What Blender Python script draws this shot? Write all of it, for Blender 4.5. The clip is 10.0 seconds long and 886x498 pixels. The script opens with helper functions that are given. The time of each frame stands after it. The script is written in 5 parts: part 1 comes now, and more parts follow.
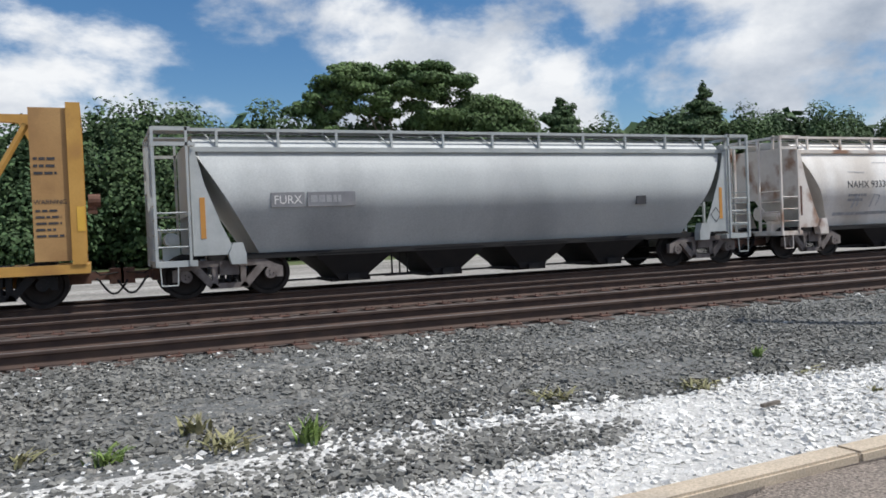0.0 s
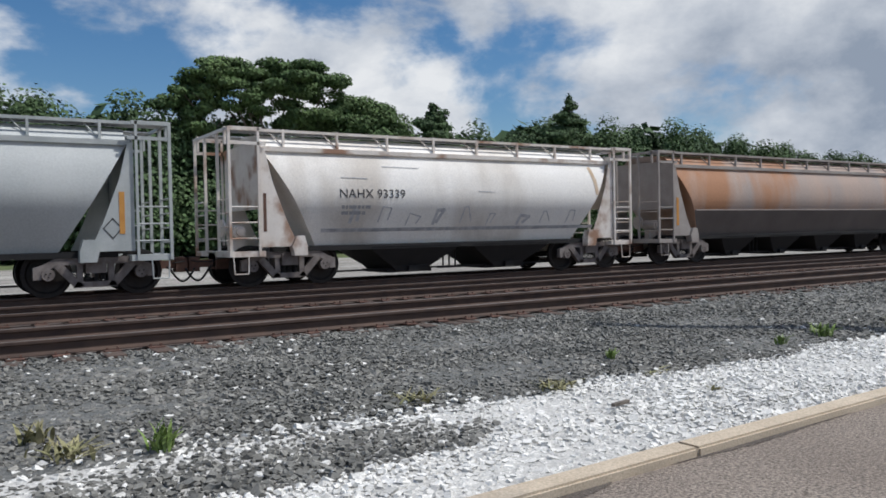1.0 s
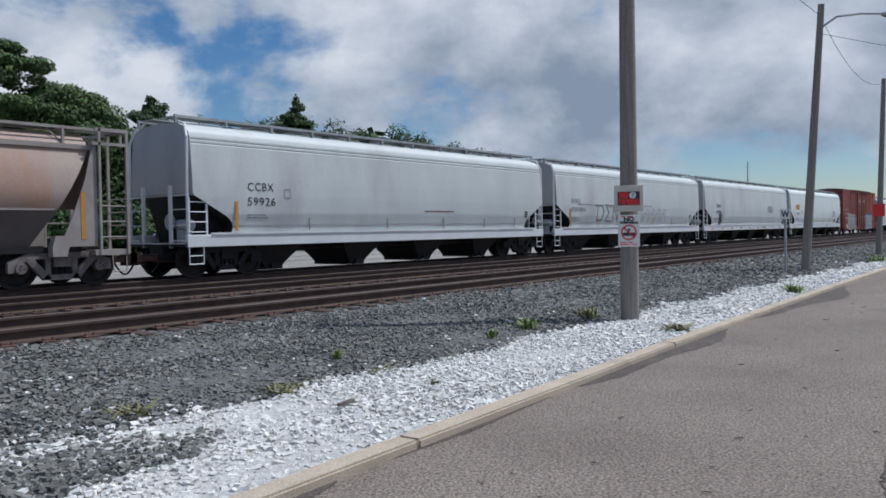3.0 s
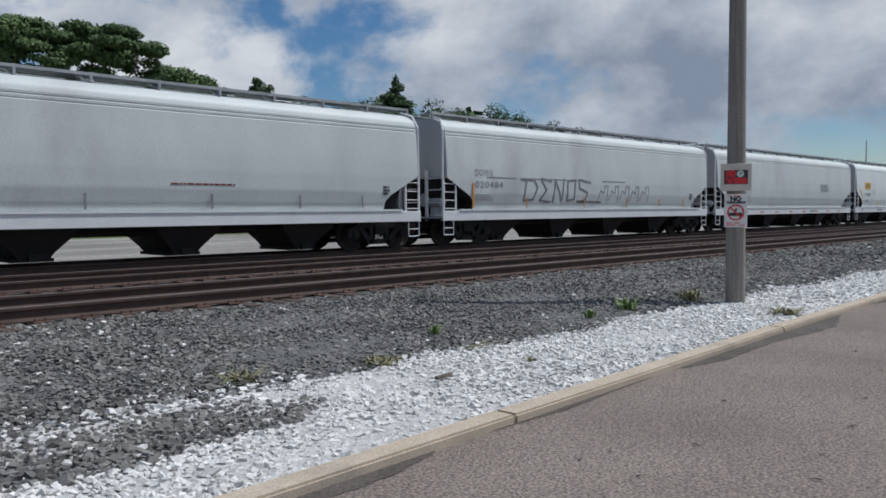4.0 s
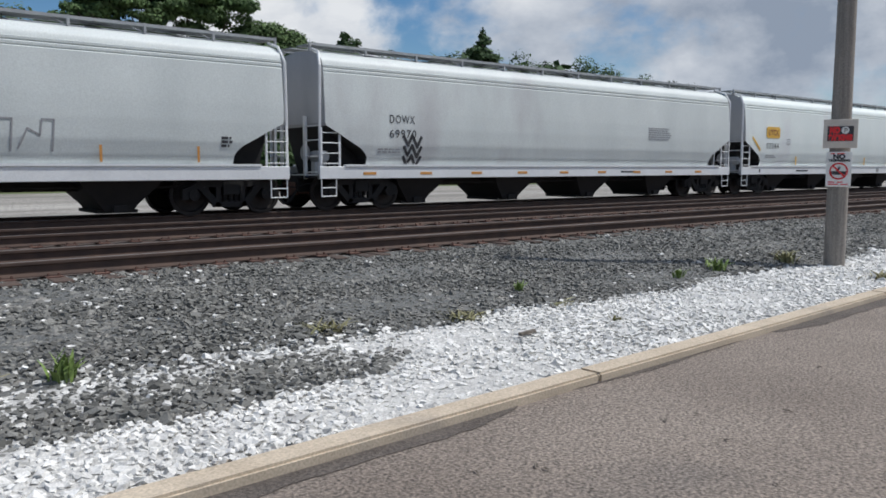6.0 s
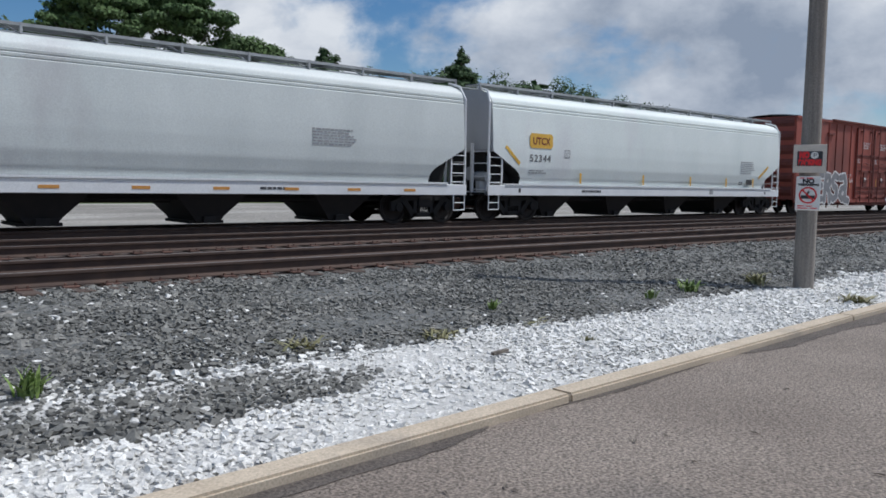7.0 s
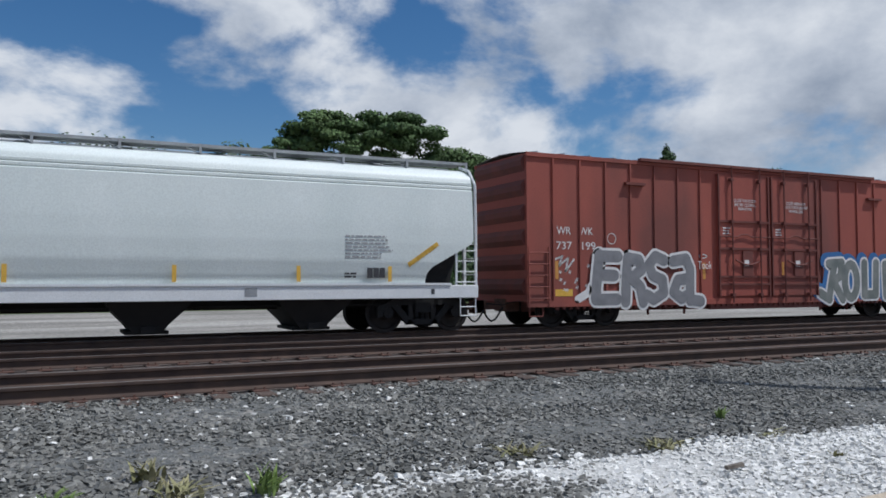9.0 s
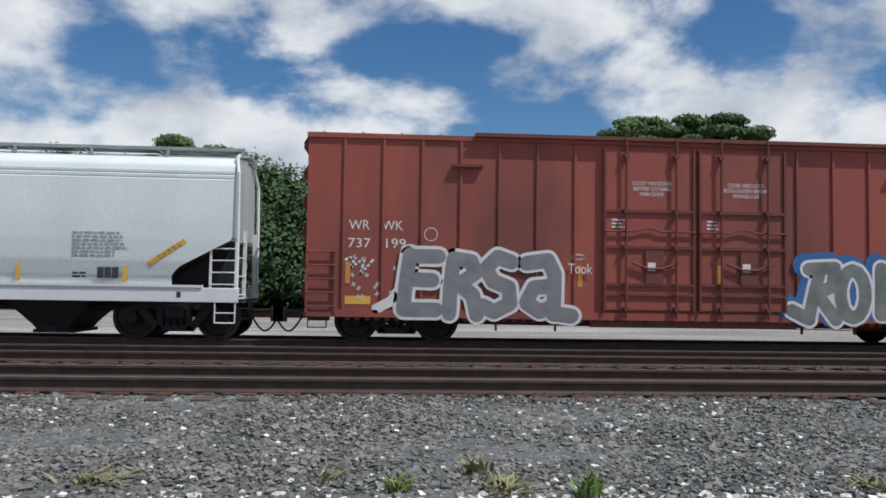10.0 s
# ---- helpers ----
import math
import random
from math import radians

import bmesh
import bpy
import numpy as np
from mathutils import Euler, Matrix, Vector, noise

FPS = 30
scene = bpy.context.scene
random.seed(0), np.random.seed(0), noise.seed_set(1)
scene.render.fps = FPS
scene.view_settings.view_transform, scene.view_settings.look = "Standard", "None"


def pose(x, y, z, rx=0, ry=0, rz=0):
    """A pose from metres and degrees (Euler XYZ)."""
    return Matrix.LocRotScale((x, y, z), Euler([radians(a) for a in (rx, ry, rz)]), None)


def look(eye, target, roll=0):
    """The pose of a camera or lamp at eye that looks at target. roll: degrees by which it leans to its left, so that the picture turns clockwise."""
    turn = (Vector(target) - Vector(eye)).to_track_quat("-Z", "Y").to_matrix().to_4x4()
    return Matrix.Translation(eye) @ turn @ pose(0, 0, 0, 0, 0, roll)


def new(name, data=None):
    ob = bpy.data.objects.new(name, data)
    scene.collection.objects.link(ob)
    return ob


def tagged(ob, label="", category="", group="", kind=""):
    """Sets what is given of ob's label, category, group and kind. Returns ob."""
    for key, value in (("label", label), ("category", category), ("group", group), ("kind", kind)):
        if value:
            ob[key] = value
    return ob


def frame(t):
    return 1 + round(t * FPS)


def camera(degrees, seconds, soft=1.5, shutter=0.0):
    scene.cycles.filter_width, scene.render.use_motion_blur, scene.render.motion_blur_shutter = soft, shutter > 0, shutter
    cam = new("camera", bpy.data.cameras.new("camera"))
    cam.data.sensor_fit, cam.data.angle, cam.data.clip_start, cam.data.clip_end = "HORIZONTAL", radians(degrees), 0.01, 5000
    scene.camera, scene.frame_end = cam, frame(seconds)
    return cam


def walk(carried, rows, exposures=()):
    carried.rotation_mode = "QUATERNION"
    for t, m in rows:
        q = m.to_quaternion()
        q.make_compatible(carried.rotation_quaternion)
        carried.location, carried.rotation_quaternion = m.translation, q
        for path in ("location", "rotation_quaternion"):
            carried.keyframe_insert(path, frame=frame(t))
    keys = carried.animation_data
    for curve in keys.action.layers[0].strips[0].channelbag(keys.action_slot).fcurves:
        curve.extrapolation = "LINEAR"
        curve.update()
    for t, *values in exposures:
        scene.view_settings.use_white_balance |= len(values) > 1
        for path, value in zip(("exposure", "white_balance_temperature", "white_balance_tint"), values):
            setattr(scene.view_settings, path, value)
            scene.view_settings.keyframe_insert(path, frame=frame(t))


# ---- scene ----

# ---------------------------------------------------------------- camera
# seconds, x, y, z, yaw, pitch, roll; the rails run along x, their heads at RAIL_Z, above the road
PATH = [
    (0, 0.005, 0.040, 1.507, -23.47, -1.11, -2.38),
    (0.3, 0.007, 0.044, 1.493, -25.68, -1.73, -1.24),
    (0.5, 0.008, 0.046, 1.484, -27.41, -1.75, -0.98),
    (0.7, 0.025, 0.033, 1.491, -28.81, -0.97, -1.23),
    (1, 0.050, 0.013, 1.501, -32.68, -1.18, -1.13),
    (1.2, 0.070, -0.013, 1.503, -37.32, -1.92, -1.41),
    (1.5, 0.100, -0.051, 1.505, -44.80, -1.77, -1.39),
    (1.7, 0.091, -0.064, 1.504, -49.29, -1.52, -0.94),
    (2, 0.078, -0.083, 1.503, -53.13, -1.36, -1.10),
    (2.2, 0.065, -0.052, 1.499, -53.20, -1.50, -0.92),
    (3.3, 0.048, -0.014, 1.510, -50.23, -1.21, -0.93),
    (3.5, 0.042, -0.020, 1.496, -47.36, -1.07, -0.61),
    (3.8, 0.033, -0.012, 1.480, -46.13, -0.61, -0.98),
    (4, 0.027, -0.006, 1.469, -45.10, -2.75, -0.43),
    (4.2, 0.019, 0.003, 1.466, -42.58, -3.24, -0.47),
    (4.5, 0.008, 0.016, 1.462, -39.62, -5.11, -0.85),
    (4.7, 0.014, 0.021, 1.465, -37.96, -5.14, -0.65),
    (5, 0.024, 0.027, 1.469, -37.47, -2.68, 0.44),
    (5.2, 0.030, 0.024, 1.471, -38.40, -3.91, 0.40),
    (5.5, 0.041, 0.019, 1.474, -40.34, -4.92, 0.29),
    (5.7, 0.026, 0.017, 1.467, -38.94, -6.21, -0.36),
    (6.8, 0.030, 0.005, 1.486, -40.43, -4.73, 1.33),
    (7, 0.031, -0.011, 1.491, -40.77, -4.71, 1.02),
    (7.2, 0.032, 0.000, 1.493, -41.19, -3.84, 0.69),
    (7.5, 0.033, 0.017, 1.496, -41.18, -2.17, 0.79),
    (7.7, 0.019, 0.027, 1.487, -40.53, 0.76, 0.58),
    (8, -0.002, 0.041, 1.474, -38.48, 0.18, 0.55),
    (8.2, -0.009, 0.053, 1.482, -35.94, 0.24, 0.17),
    (8.5, -0.019, 0.070, 1.494, -32.02, 2.29, 0.06),
    (8.7, -0.023, 0.081, 1.495, -29.53, 2.18, -0.39),
    (9, -0.029, 0.098, 1.498, -26.13, 2.49, -0.20),
    (9.2, -0.042, 0.107, 1.492, -22.33, 2.42, -0.13),
    (9.5, -0.061, 0.121, 1.482, -15.91, 2.95, -0.98),
    (9.7, -0.074, 0.114, 1.480, -11.90, 2.82, -0.80),
    (10, -0.093, 0.104, 1.475, -3.85, 3.00, 0.87),
]
cam = camera(58.08, 10.0, soft=1.7)
walk(cam, [(t, pose(x, y, z, 90 + p, 0, w) @ pose(0, 0, 0, 0, 0, r)) for t, x, y, z, w, p, r in PATH],
     [(t, e, k, 10) for t, e, k in ((0, 0.27, 6270), (1, 0.06, 6200), (1.5, -0.1, 5950), (2.2, -0.08, 5750), (3.5, -0.19, 5850), (4, -0.24, 5980), (4.5, -0.12, 6200), (5, 0.03, 6150), (5.5, 0.03, 6200), (7, -0.06, 5950), (8, -0.13, 5700), (8.5, -0.13, 5750), (9, -0.1, 5900), (10, 0.05, 6150))])

# ---------------------------------------------------------------- light
SUN_WAY = Vector((0.52, -0.30, 1.0)).normalized()
world = bpy.data.worlds.new("sky")
scene.world = world
world.use_nodes = True


def build_sky():
    nt = world.node_tree
    nt.nodes.clear()
    N, K = nt.nodes.new, nt.links.new
    out, bg = N("ShaderNodeOutputWorld"), N("ShaderNodeBackground")
    sky = N("ShaderNodeTexSky")
    sky.sky_type = "NISHITA"
    sky.sun_disc = False
    sky.sun_elevation = math.asin(SUN_WAY.z)
    sky.sun_rotation = math.atan2(SUN_WAY.x, SUN_WAY.y)
    sky.air_density, sky.dust_density, sky.ozone_density = 1.0, 0.3, 3.0
    co, sep = N("ShaderNodeTexCoord"), N("ShaderNodeSeparateXYZ")
    K(co.outputs["Generated"], sep.inputs[0])
    # heaped clouds: dense noise, grey where there is more cloud above
    shift = N("ShaderNodeMapping")
    shift.inputs["Location"].default_value = CLOUD_SHIFT
    shift.inputs["Scale"].default_value = (1.0, 1.0, 1.7)
    K(co.outputs["Generated"], shift.inputs["Vector"])

    def cloud(scale, detail, rough, move, lift):
        m = N("ShaderNodeVectorMath")
        m.operation = "ADD"
        m.inputs[1].default_value = move
        K(shift.outputs[0], m.inputs[0])
        n = N("ShaderNodeTexNoise")
        n.inputs["Scale"].default_value = scale
        n.inputs["Detail"].default_value = detail
        n.inputs["Roughness"].default_value = rough
        n.inputs["Distortion"].default_value = 0.15
        K(m.outputs[0], n.inputs["Vector"])
        # thicker towards the far end of the line
        lean = N("ShaderNodeMath")
        lean.operation = "MULTIPLY_ADD"
        lean.inputs[1].default_value = lift
        K(sep.outputs["X"], lean.inputs[0])
        K(n.outputs["Fac"], lean.inputs[2])
        return lean.outputs[0]

    def ramp(src, stops, how="EASE"):
        r = N("ShaderNodeValToRGB")
        r.color_ramp.interpolation = how
        el = r.color_ramp.elements
        while len(el) < len(stops):
            el.new(0.5)
        for e, (at, col) in zip(el, stops):
            e.position, e.color = at, (*col, 1)
        K(src, r.inputs[0])
        return r.outputs["Color"]

    cover = ramp(cloud(3.1, 10, 0.56, (0, 0, 0), 0.05), ((0.44, (0, 0, 0)), (0.56, (1, 1, 1))))
    shade = ramp(cloud(3.6, 9, 0.58, (0.05, -0.02, 0.16), 0.03), ((0.40, (12.4, 12.4, 12.3)), (0.52, (8.6, 9.0, 9.6)), (0.68, (4.4, 5.1, 6.2))), "LINEAR")
    blue = N("ShaderNodeHueSaturation")
    blue.inputs["Saturation"].default_value, blue.inputs["Value"].default_value = 1.25, 1.25
    K(sky.outputs[0], blue.inputs["Color"])
    mix = N("ShaderNodeMix")
    mix.data_type = "RGBA"
    K(cover, mix.inputs["Factor"])
    K(blue.outputs[0], mix.inputs[6])
    K(shade, mix.inputs[7])
    K(mix.outputs[2], bg.inputs["Color"])
    bg.inputs["Strength"].default_value = 0.062
    K(bg.outputs[0], out.inputs["Surface"])


CLOUD_SHIFT = (0.3, 0.6, 0.0)
build_sky()
sun = new("sun", bpy.data.lights.new("sun", "SUN"))
sun.data.energy, sun.data.angle, sun.data.color = 3.4, radians(0.6), (1.0, 0.96, 0.9)
sun.matrix_world = look(SUN_WAY * 60, (0, 0, 0))
scene.view_settings.exposure = 0.0

# ---------------------------------------------------------------- materials
def mat(name, a, b, scale=6.0, rough=0.7, metal=0.0, bump=0.2, dist=0.01, fine=60.0, stretch=(1, 1, 1), c=None, spot=0.62, rand=0.0, coat=0.0, speck=0.10):
    """Two-scale noise between colours a and b; c is a third colour in spots; rand varies it piece by piece."""
    m = bpy.data.materials.new(name)
    m.use_nodes = True
    nt = m.node_tree
    N, K = nt.nodes.new, nt.links.new
    bs = nt.nodes["Principled BSDF"]
    co, mp = N("ShaderNodeTexCoord"), N("ShaderNodeMapping")
    mp.inputs["Scale"].default_value = stretch
    K(co.outputs["Object"], mp.inputs["Vector"])
    n1, n2 = N("ShaderNodeTexNoise"), N("ShaderNodeTexNoise")
    n1.inputs["Scale"].default_value, n1.inputs["Detail"].default_value = scale, 5
    n2.inputs["Scale"].default_value, n2.inputs["Detail"].default_value = fine, 4
    K(mp.outputs[0], n1.inputs["Vector"])
    K(co.outputs["Object"], n2.inputs["Vector"])
    r1 = N("ShaderNodeMapRange")
    r1.inputs["From Min"].default_value, r1.inputs["From Max"].default_value = 0.32, 0.68
    K(n1.outputs["Fac"], r1.inputs["Value"])
    mix = N("ShaderNodeMix")
    mix.data_type = "RGBA"
    mix.inputs[6].default_value, mix.inputs[7].default_value = (*a, 1), (*b, 1)
    K(r1.outputs[0], mix.inputs["Factor"])
    col = mix.outputs[2]
    if c:
        n3, r3, mix3 = N("ShaderNodeTexNoise"), N("ShaderNodeMapRange"), N("ShaderNodeMix")
        n3.inputs["Scale"].default_value, n3.inputs["Detail"].default_value = scale * 0.6, 6
        K(mp.outputs[0], n3.inputs["Vector"])
        r3.inputs["From Min"].default_value, r3.inputs["From Max"].default_value = spot - 0.05, spot + 0.08
        K(n3.outputs["Fac"], r3.inputs["Value"])
        mix3.data_type = "RGBA"
        mix3.inputs[7].default_value = (*c, 1)
        K(r3.outputs[0], mix3.inputs["Factor"])
        K(col, mix3.inputs[6])
        col = mix3.outputs[2]
    fm, gain = N("ShaderNodeMix"), N("ShaderNodeMapRange")
    fm.data_type, fm.blend_type = "RGBA", "MULTIPLY"
    fm.inputs["Factor"].default_value = 1.0
    gain.inputs["From Min"].default_value, gain.inputs["From Max"].default_value = 0.25, 0.75
    gain.inputs["To Min"].default_value, gain.inputs["To Max"].default_value = 1 - speck, 1 + speck
    K(n2.outputs["Fac"], gain.inputs["Value"])
    K(col, fm.inputs[6])
    K(gain.outputs[0], fm.inputs[7])
    col = fm.outputs[2]
    if rand:
        info, geo, hs, rr, rm = N("ShaderNodeObjectInfo"), N("ShaderNodeNewGeometry"), N("ShaderNodeMath"), N("ShaderNodeMapRange"), N("ShaderNodeMix")
        hs.operation = "ADD"
        K(info.outputs["Random"], hs.inputs[0])
        K(geo.outputs["Random Per Island"], hs.inputs[1])
        fr = N("ShaderNodeMath")
        fr.operation = "FRACT"
        K(hs.outputs[0], fr.inputs[0])
        rr.inputs["To Min"].default_value, rr.inputs["To Max"].default_value = 1 - rand, 1 + rand
        K(fr.outputs[0], rr.inputs["Value"])
        rm.data_type, rm.blend_type = "RGBA", "MULTIPLY"
        rm.inputs["Factor"].default_value = 1.0
        K(col, rm.inputs[6])
        K(rr.outputs[0], rm.inputs[7])
        col = rm.outputs[2]
    K(col, bs.inputs["Base Color"])
    rg = N("ShaderNodeMapRange")
    rg.inputs["To Min"].default_value, rg.inputs["To Max"].default_value = max(rough - 0.12, 0.05), min(rough + 0.12, 1)
    K(n1.outputs["Fac"], rg.inputs["Value"])
    K(rg.outputs[0], bs.inputs["Roughness"])
    bs.inputs["Metallic"].default_value = metal
    bs.inputs["Coat Weight"].default_value = coat
    if bump:
        bp = N("ShaderNodeBump")
        bp.inputs["Strength"].default_value, bp.inputs["Distance"].default_value = bump, dist
        K(n2.outputs["Fac"], bp.inputs["Height"])
        K(bp.outputs[0], bs.inputs["Normal"])
    return m


M = {}
M["rail"] = mat("rusty_rail", (0.055, 0.036, 0.03), (0.10, 0.065, 0.05), 3, 0.75, 0.2, 0.3, 0.004, 90)
M["rail_top"] = mat("worn_rail_head", (0.30, 0.28, 0.27), (0.2, 0.17, 0.15), 2, 0.42, 0.85, 0.1, 0.002, 60)
M["tie"] = mat("weathered_tie", (0.055, 0.038, 0.031), (0.10, 0.07, 0.056), 5, 0.9, 0, 0.6, 0.01, 40, (0.6, 8, 8), rand=0.25, speck=0.28)
M["plate"] = mat("rusty_plate", (0.17, 0.085, 0.06), (0.10, 0.06, 0.05), 9, 0.85, 0.1, 0.3, 0.004, 70, rand=0.2, speck=0.28)
M["ballast"] = mat("grey_ballast", (0.10, 0.105, 0.103), (0.155, 0.155, 0.148), 9, 0.95, 0, 1.0, 0.03, 26, c=(0.3, 0.28, 0.25), rand=0, speck=0.28)
M["stone"] = mat("grey_ballast_stone", (0.13, 0.129, 0.118), (0.198, 0.192, 0.174), 1.6, 0.85, 0, 0.3, 0.01, 60, rand=0.5, speck=0.28)
M["white_bed"] = mat("white_gravel_bed", (0.46, 0.45, 0.43), (0.58, 0.57, 0.545), 9, 0.95, 0, 1.0, 0.03, 26, speck=0.28)
M["white_stone"] = mat("white_limestone", (0.60, 0.588, 0.56), (0.74, 0.725, 0.69), 2.5, 0.9, 0, 0.3, 0.01, 70, rand=0.2, speck=0.28)
M["asphalt"] = mat("asphalt", (0.178, 0.145, 0.12), (0.245, 0.205, 0.172), 0.5, 0.9, 0, 1.0, 0.02, 46, c=(0.15, 0.13, 0.115), spot=0.62, speck=0.8)
M["kerb"] = mat("concrete_kerb", (0.45, 0.37, 0.275), (0.53, 0.445, 0.34), 2.2, 0.9, 0, 0.4, 0.006, 60, c=(0.40, 0.34, 0.27), speck=0.28)
M["far_gravel"] = mat("far_gravel", (0.19, 0.178, 0.16), (0.33, 0.31, 0.28), 0.35, 0.95, 0, 1.0, 0.06, 9, (0.25, 1, 1), c=(0.40, 0.38, 0.345), spot=0.56, speck=0.6)
M["grass"] = mat("rough_grass", (0.075, 0.105, 0.035), (0.13, 0.15, 0.06), 0.3, 0.95, 0, 0.8, 0.05, 7, speck=0.28)
M["leaf"] = mat("tree_leaf", (0.05, 0.10, 0.03), (0.10, 0.155, 0.05), 0.25, 0.85, 0, 0, rand=0.35)
M["leaf_dark"] = mat("dark_tree_leaf", (0.04, 0.082, 0.03), (0.078, 0.125, 0.046), 0.2, 0.85, 0, 0, rand=0.35)
M["bark"] = mat("bark", (0.10, 0.085, 0.07), (0.17, 0.145, 0.12), 3, 0.95, 0, 0.6, 0.02, 20, (4, 4, 0.6), speck=0.28)
M["weed"] = mat("weed_leaf", (0.12, 0.19, 0.04), (0.2, 0.27, 0.07), 5, 0.6, 0, 0, rand=0.3)
M["dry"] = mat("dry_weed", (0.20, 0.20, 0.09), (0.27, 0.24, 0.13), 5, 0.8, 0, 0, rand=0.3)
M["pole"] = mat("weathered_pole", (0.20, 0.178, 0.155), (0.30, 0.27, 0.24), 4, 0.9, 0, 0.5, 0.01, 50, (6, 6, 0.25), speck=0.28)
M["steel"] = mat("galvanised_steel", (0.3, 0.31, 0.32), (0.42, 0.43, 0.44), 3, 0.5, 0.5, 0.1)
M["white_paint"] = mat("white_car_paint", (0.71, 0.765, 0.735), (0.78, 0.825, 0.795), 0.7, 0.5, 0, 0.05, 0.004, 30, (1, 1, 0.35), c=(0.68, 0.69, 0.69), spot=0.66)
M["dull_paint"] = mat("dull_white_paint", (0.58, 0.615, 0.60), (0.66, 0.695, 0.675), 0.7, 0.55, 0, 0.05, 0.004, 30, (1, 1, 0.35), c=(0.50, 0.50, 0.50), spot=0.64)
M["dirt"] = mat("dirt_on_asphalt", (0.085, 0.07, 0.06), (0.13, 0.11, 0.095), 3, 0.95, 0, 1.0, 0.02, 40, speck=0.5)
M["white_trim"] = mat("white_trim", (0.74, 0.75, 0.75), (0.80, 0.81, 0.81), 2, 0.5, 0, 0.05, 0.003, 40)
M["grey_roof"] = mat("grey_walkway", (0.30, 0.31, 0.32), (0.40, 0.41, 0.42), 4, 0.6, 0.3, 0.2)
# grey of car ends turned from the sun, shade included in the colour
M["end_grey"] = mat("shaded_end_grey", (0.36, 0.37, 0.385), (0.48, 0.49, 0.50), 0.9, 0.65, 0, 0.1, 0.005, 30, (1, 1, 0.4))
# for grimy running gear, and for painted shade in the white hoppers' end pockets
M["black"] = mat("grime_and_shade_black", (0.006, 0.006, 0.007), (0.016, 0.015, 0.015), 4, 0.8, 0, 0.3, 0.006, 50)
M["wheel"] = mat("grimy_wheel", (0.012, 0.010, 0.0095), (0.03, 0.025, 0.023), 6, 0.6, 0.4, 0.2)
M["dust_frame"] = mat("dusty_sideframe", (0.12, 0.10, 0.092), (0.25, 0.22, 0.205), 4, 0.9, 0, 0.4, 0.01, 40)
M["rust_frame"] = mat("rusty_coupler", (0.10, 0.055, 0.04), (0.17, 0.09, 0.065), 7, 0.9, 0.1, 0.4)
M["grey_paint"] = mat("grey_hopper_paint", (0.43, 0.45, 0.445), (0.53, 0.545, 0.535), 0.6, 0.55, 0, 0.08, 0.005, 25, (1, 1, 0.5), c=(0.36, 0.37, 0.37))
M["grey_trim"] = mat("light_grey_trim", (0.38, 0.405, 0.40), (0.50, 0.52, 0.51), 2, 0.6, 0, 0.08)
M["cream_paint"] = mat("chalky_white_paint", (0.82, 0.785, 0.73), (0.88, 0.855, 0.815), 0.7, 0.6, 0, 0.08, 0.005, 25, (1, 1, 0.3), c=(0.62, 0.57, 0.51), spot=0.6)
M["cream_trim"] = mat("stained_white_trim", (0.66, 0.59, 0.52), (0.80, 0.745, 0.69), 2, 0.65, 0, 0.08, c=(0.34, 0.20, 0.13), spot=0.57)
M["rust_paint"] = mat("rust_stained_paint", (0.36, 0.30, 0.27), (0.45, 0.33, 0.265), 0.8, 0.7, 0, 0.1, 0.006, 22, (1, 1, 0.22), c=(0.40, 0.20, 0.105), spot=0.56)
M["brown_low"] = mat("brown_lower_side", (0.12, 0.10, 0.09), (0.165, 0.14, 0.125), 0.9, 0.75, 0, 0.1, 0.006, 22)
M["brown_trim"] = mat("brown_grey_trim", (0.30, 0.26, 0.235), (0.40, 0.36, 0.33), 2, 0.75, 0, 0.1)
M["boxcar"] = mat("oxide_red_paint", (0.30, 0.07, 0.05), (0.365, 0.092, 0.064), 0.5, 0.7, 0, 0.12, 0.006, 25, (1, 1, 0.4), c=(0.20, 0.062, 0.048), spot=0.6)
M["boxcar_dark"] = mat("dark_oxide_paint", (0.13, 0.04, 0.032), (0.19, 0.055, 0.042), 2, 0.75, 0, 0.15)
M["tan_panel"] = mat("faded_tan_panel", (0.40, 0.225, 0.085), (0.50, 0.30, 0.12), 1.2, 0.7, 0, 0.1, c=(0.30, 0.16, 0.06), spot=0.6)
M["yellow_car"] = mat("faded_yellow_paint", (0.50, 0.27, 0.055), (0.60, 0.34, 0.085), 1.5, 0.65, 0, 0.1, c=(0.42, 0.22, 0.06), spot=0.62)
M["reflector"] = mat("yellow_reflector", (0.72, 0.42, 0.05), (0.78, 0.48, 0.08), 5, 0.5, 0, 0)
M["orange"] = mat("orange_strip", (0.55, 0.25, 0.05), (0.62, 0.30, 0.07), 5, 0.6, 0, 0)
M["streak"] = mat("rust_streak", (0.55, 0.40, 0.26), (0.62, 0.50, 0.38), 6, 0.7, 0, 0)
M["ink"] = mat("dark_lettering", (0.035, 0.035, 0.04), (0.06, 0.06, 0.065), 9, 0.7, 0, 0)
M["fade_ink"] = mat("faded_lettering", (0.30, 0.30, 0.31), (0.38, 0.38, 0.39), 9, 0.7, 0, 0)
M["white_ink"] = mat("white_lettering", (0.72, 0.70, 0.68), (0.8, 0.78, 0.76), 9, 0.7, 0, 0)
M["scuff"] = mat("faded_grey_scuff", (0.40, 0.40, 0.42), (0.62, 0.61, 0.61), 6, 0.7, 0, 0)
M["spray_grey"] = mat("grey_spray", (0.20, 0.20, 0.21), (0.27, 0.27, 0.28), 3, 0.6, 0, 0)
M["spray_green"] = mat("grey_green_spray", (0.15, 0.17, 0.16), (0.26, 0.27, 0.25), 2.5, 0.6, 0, 0)
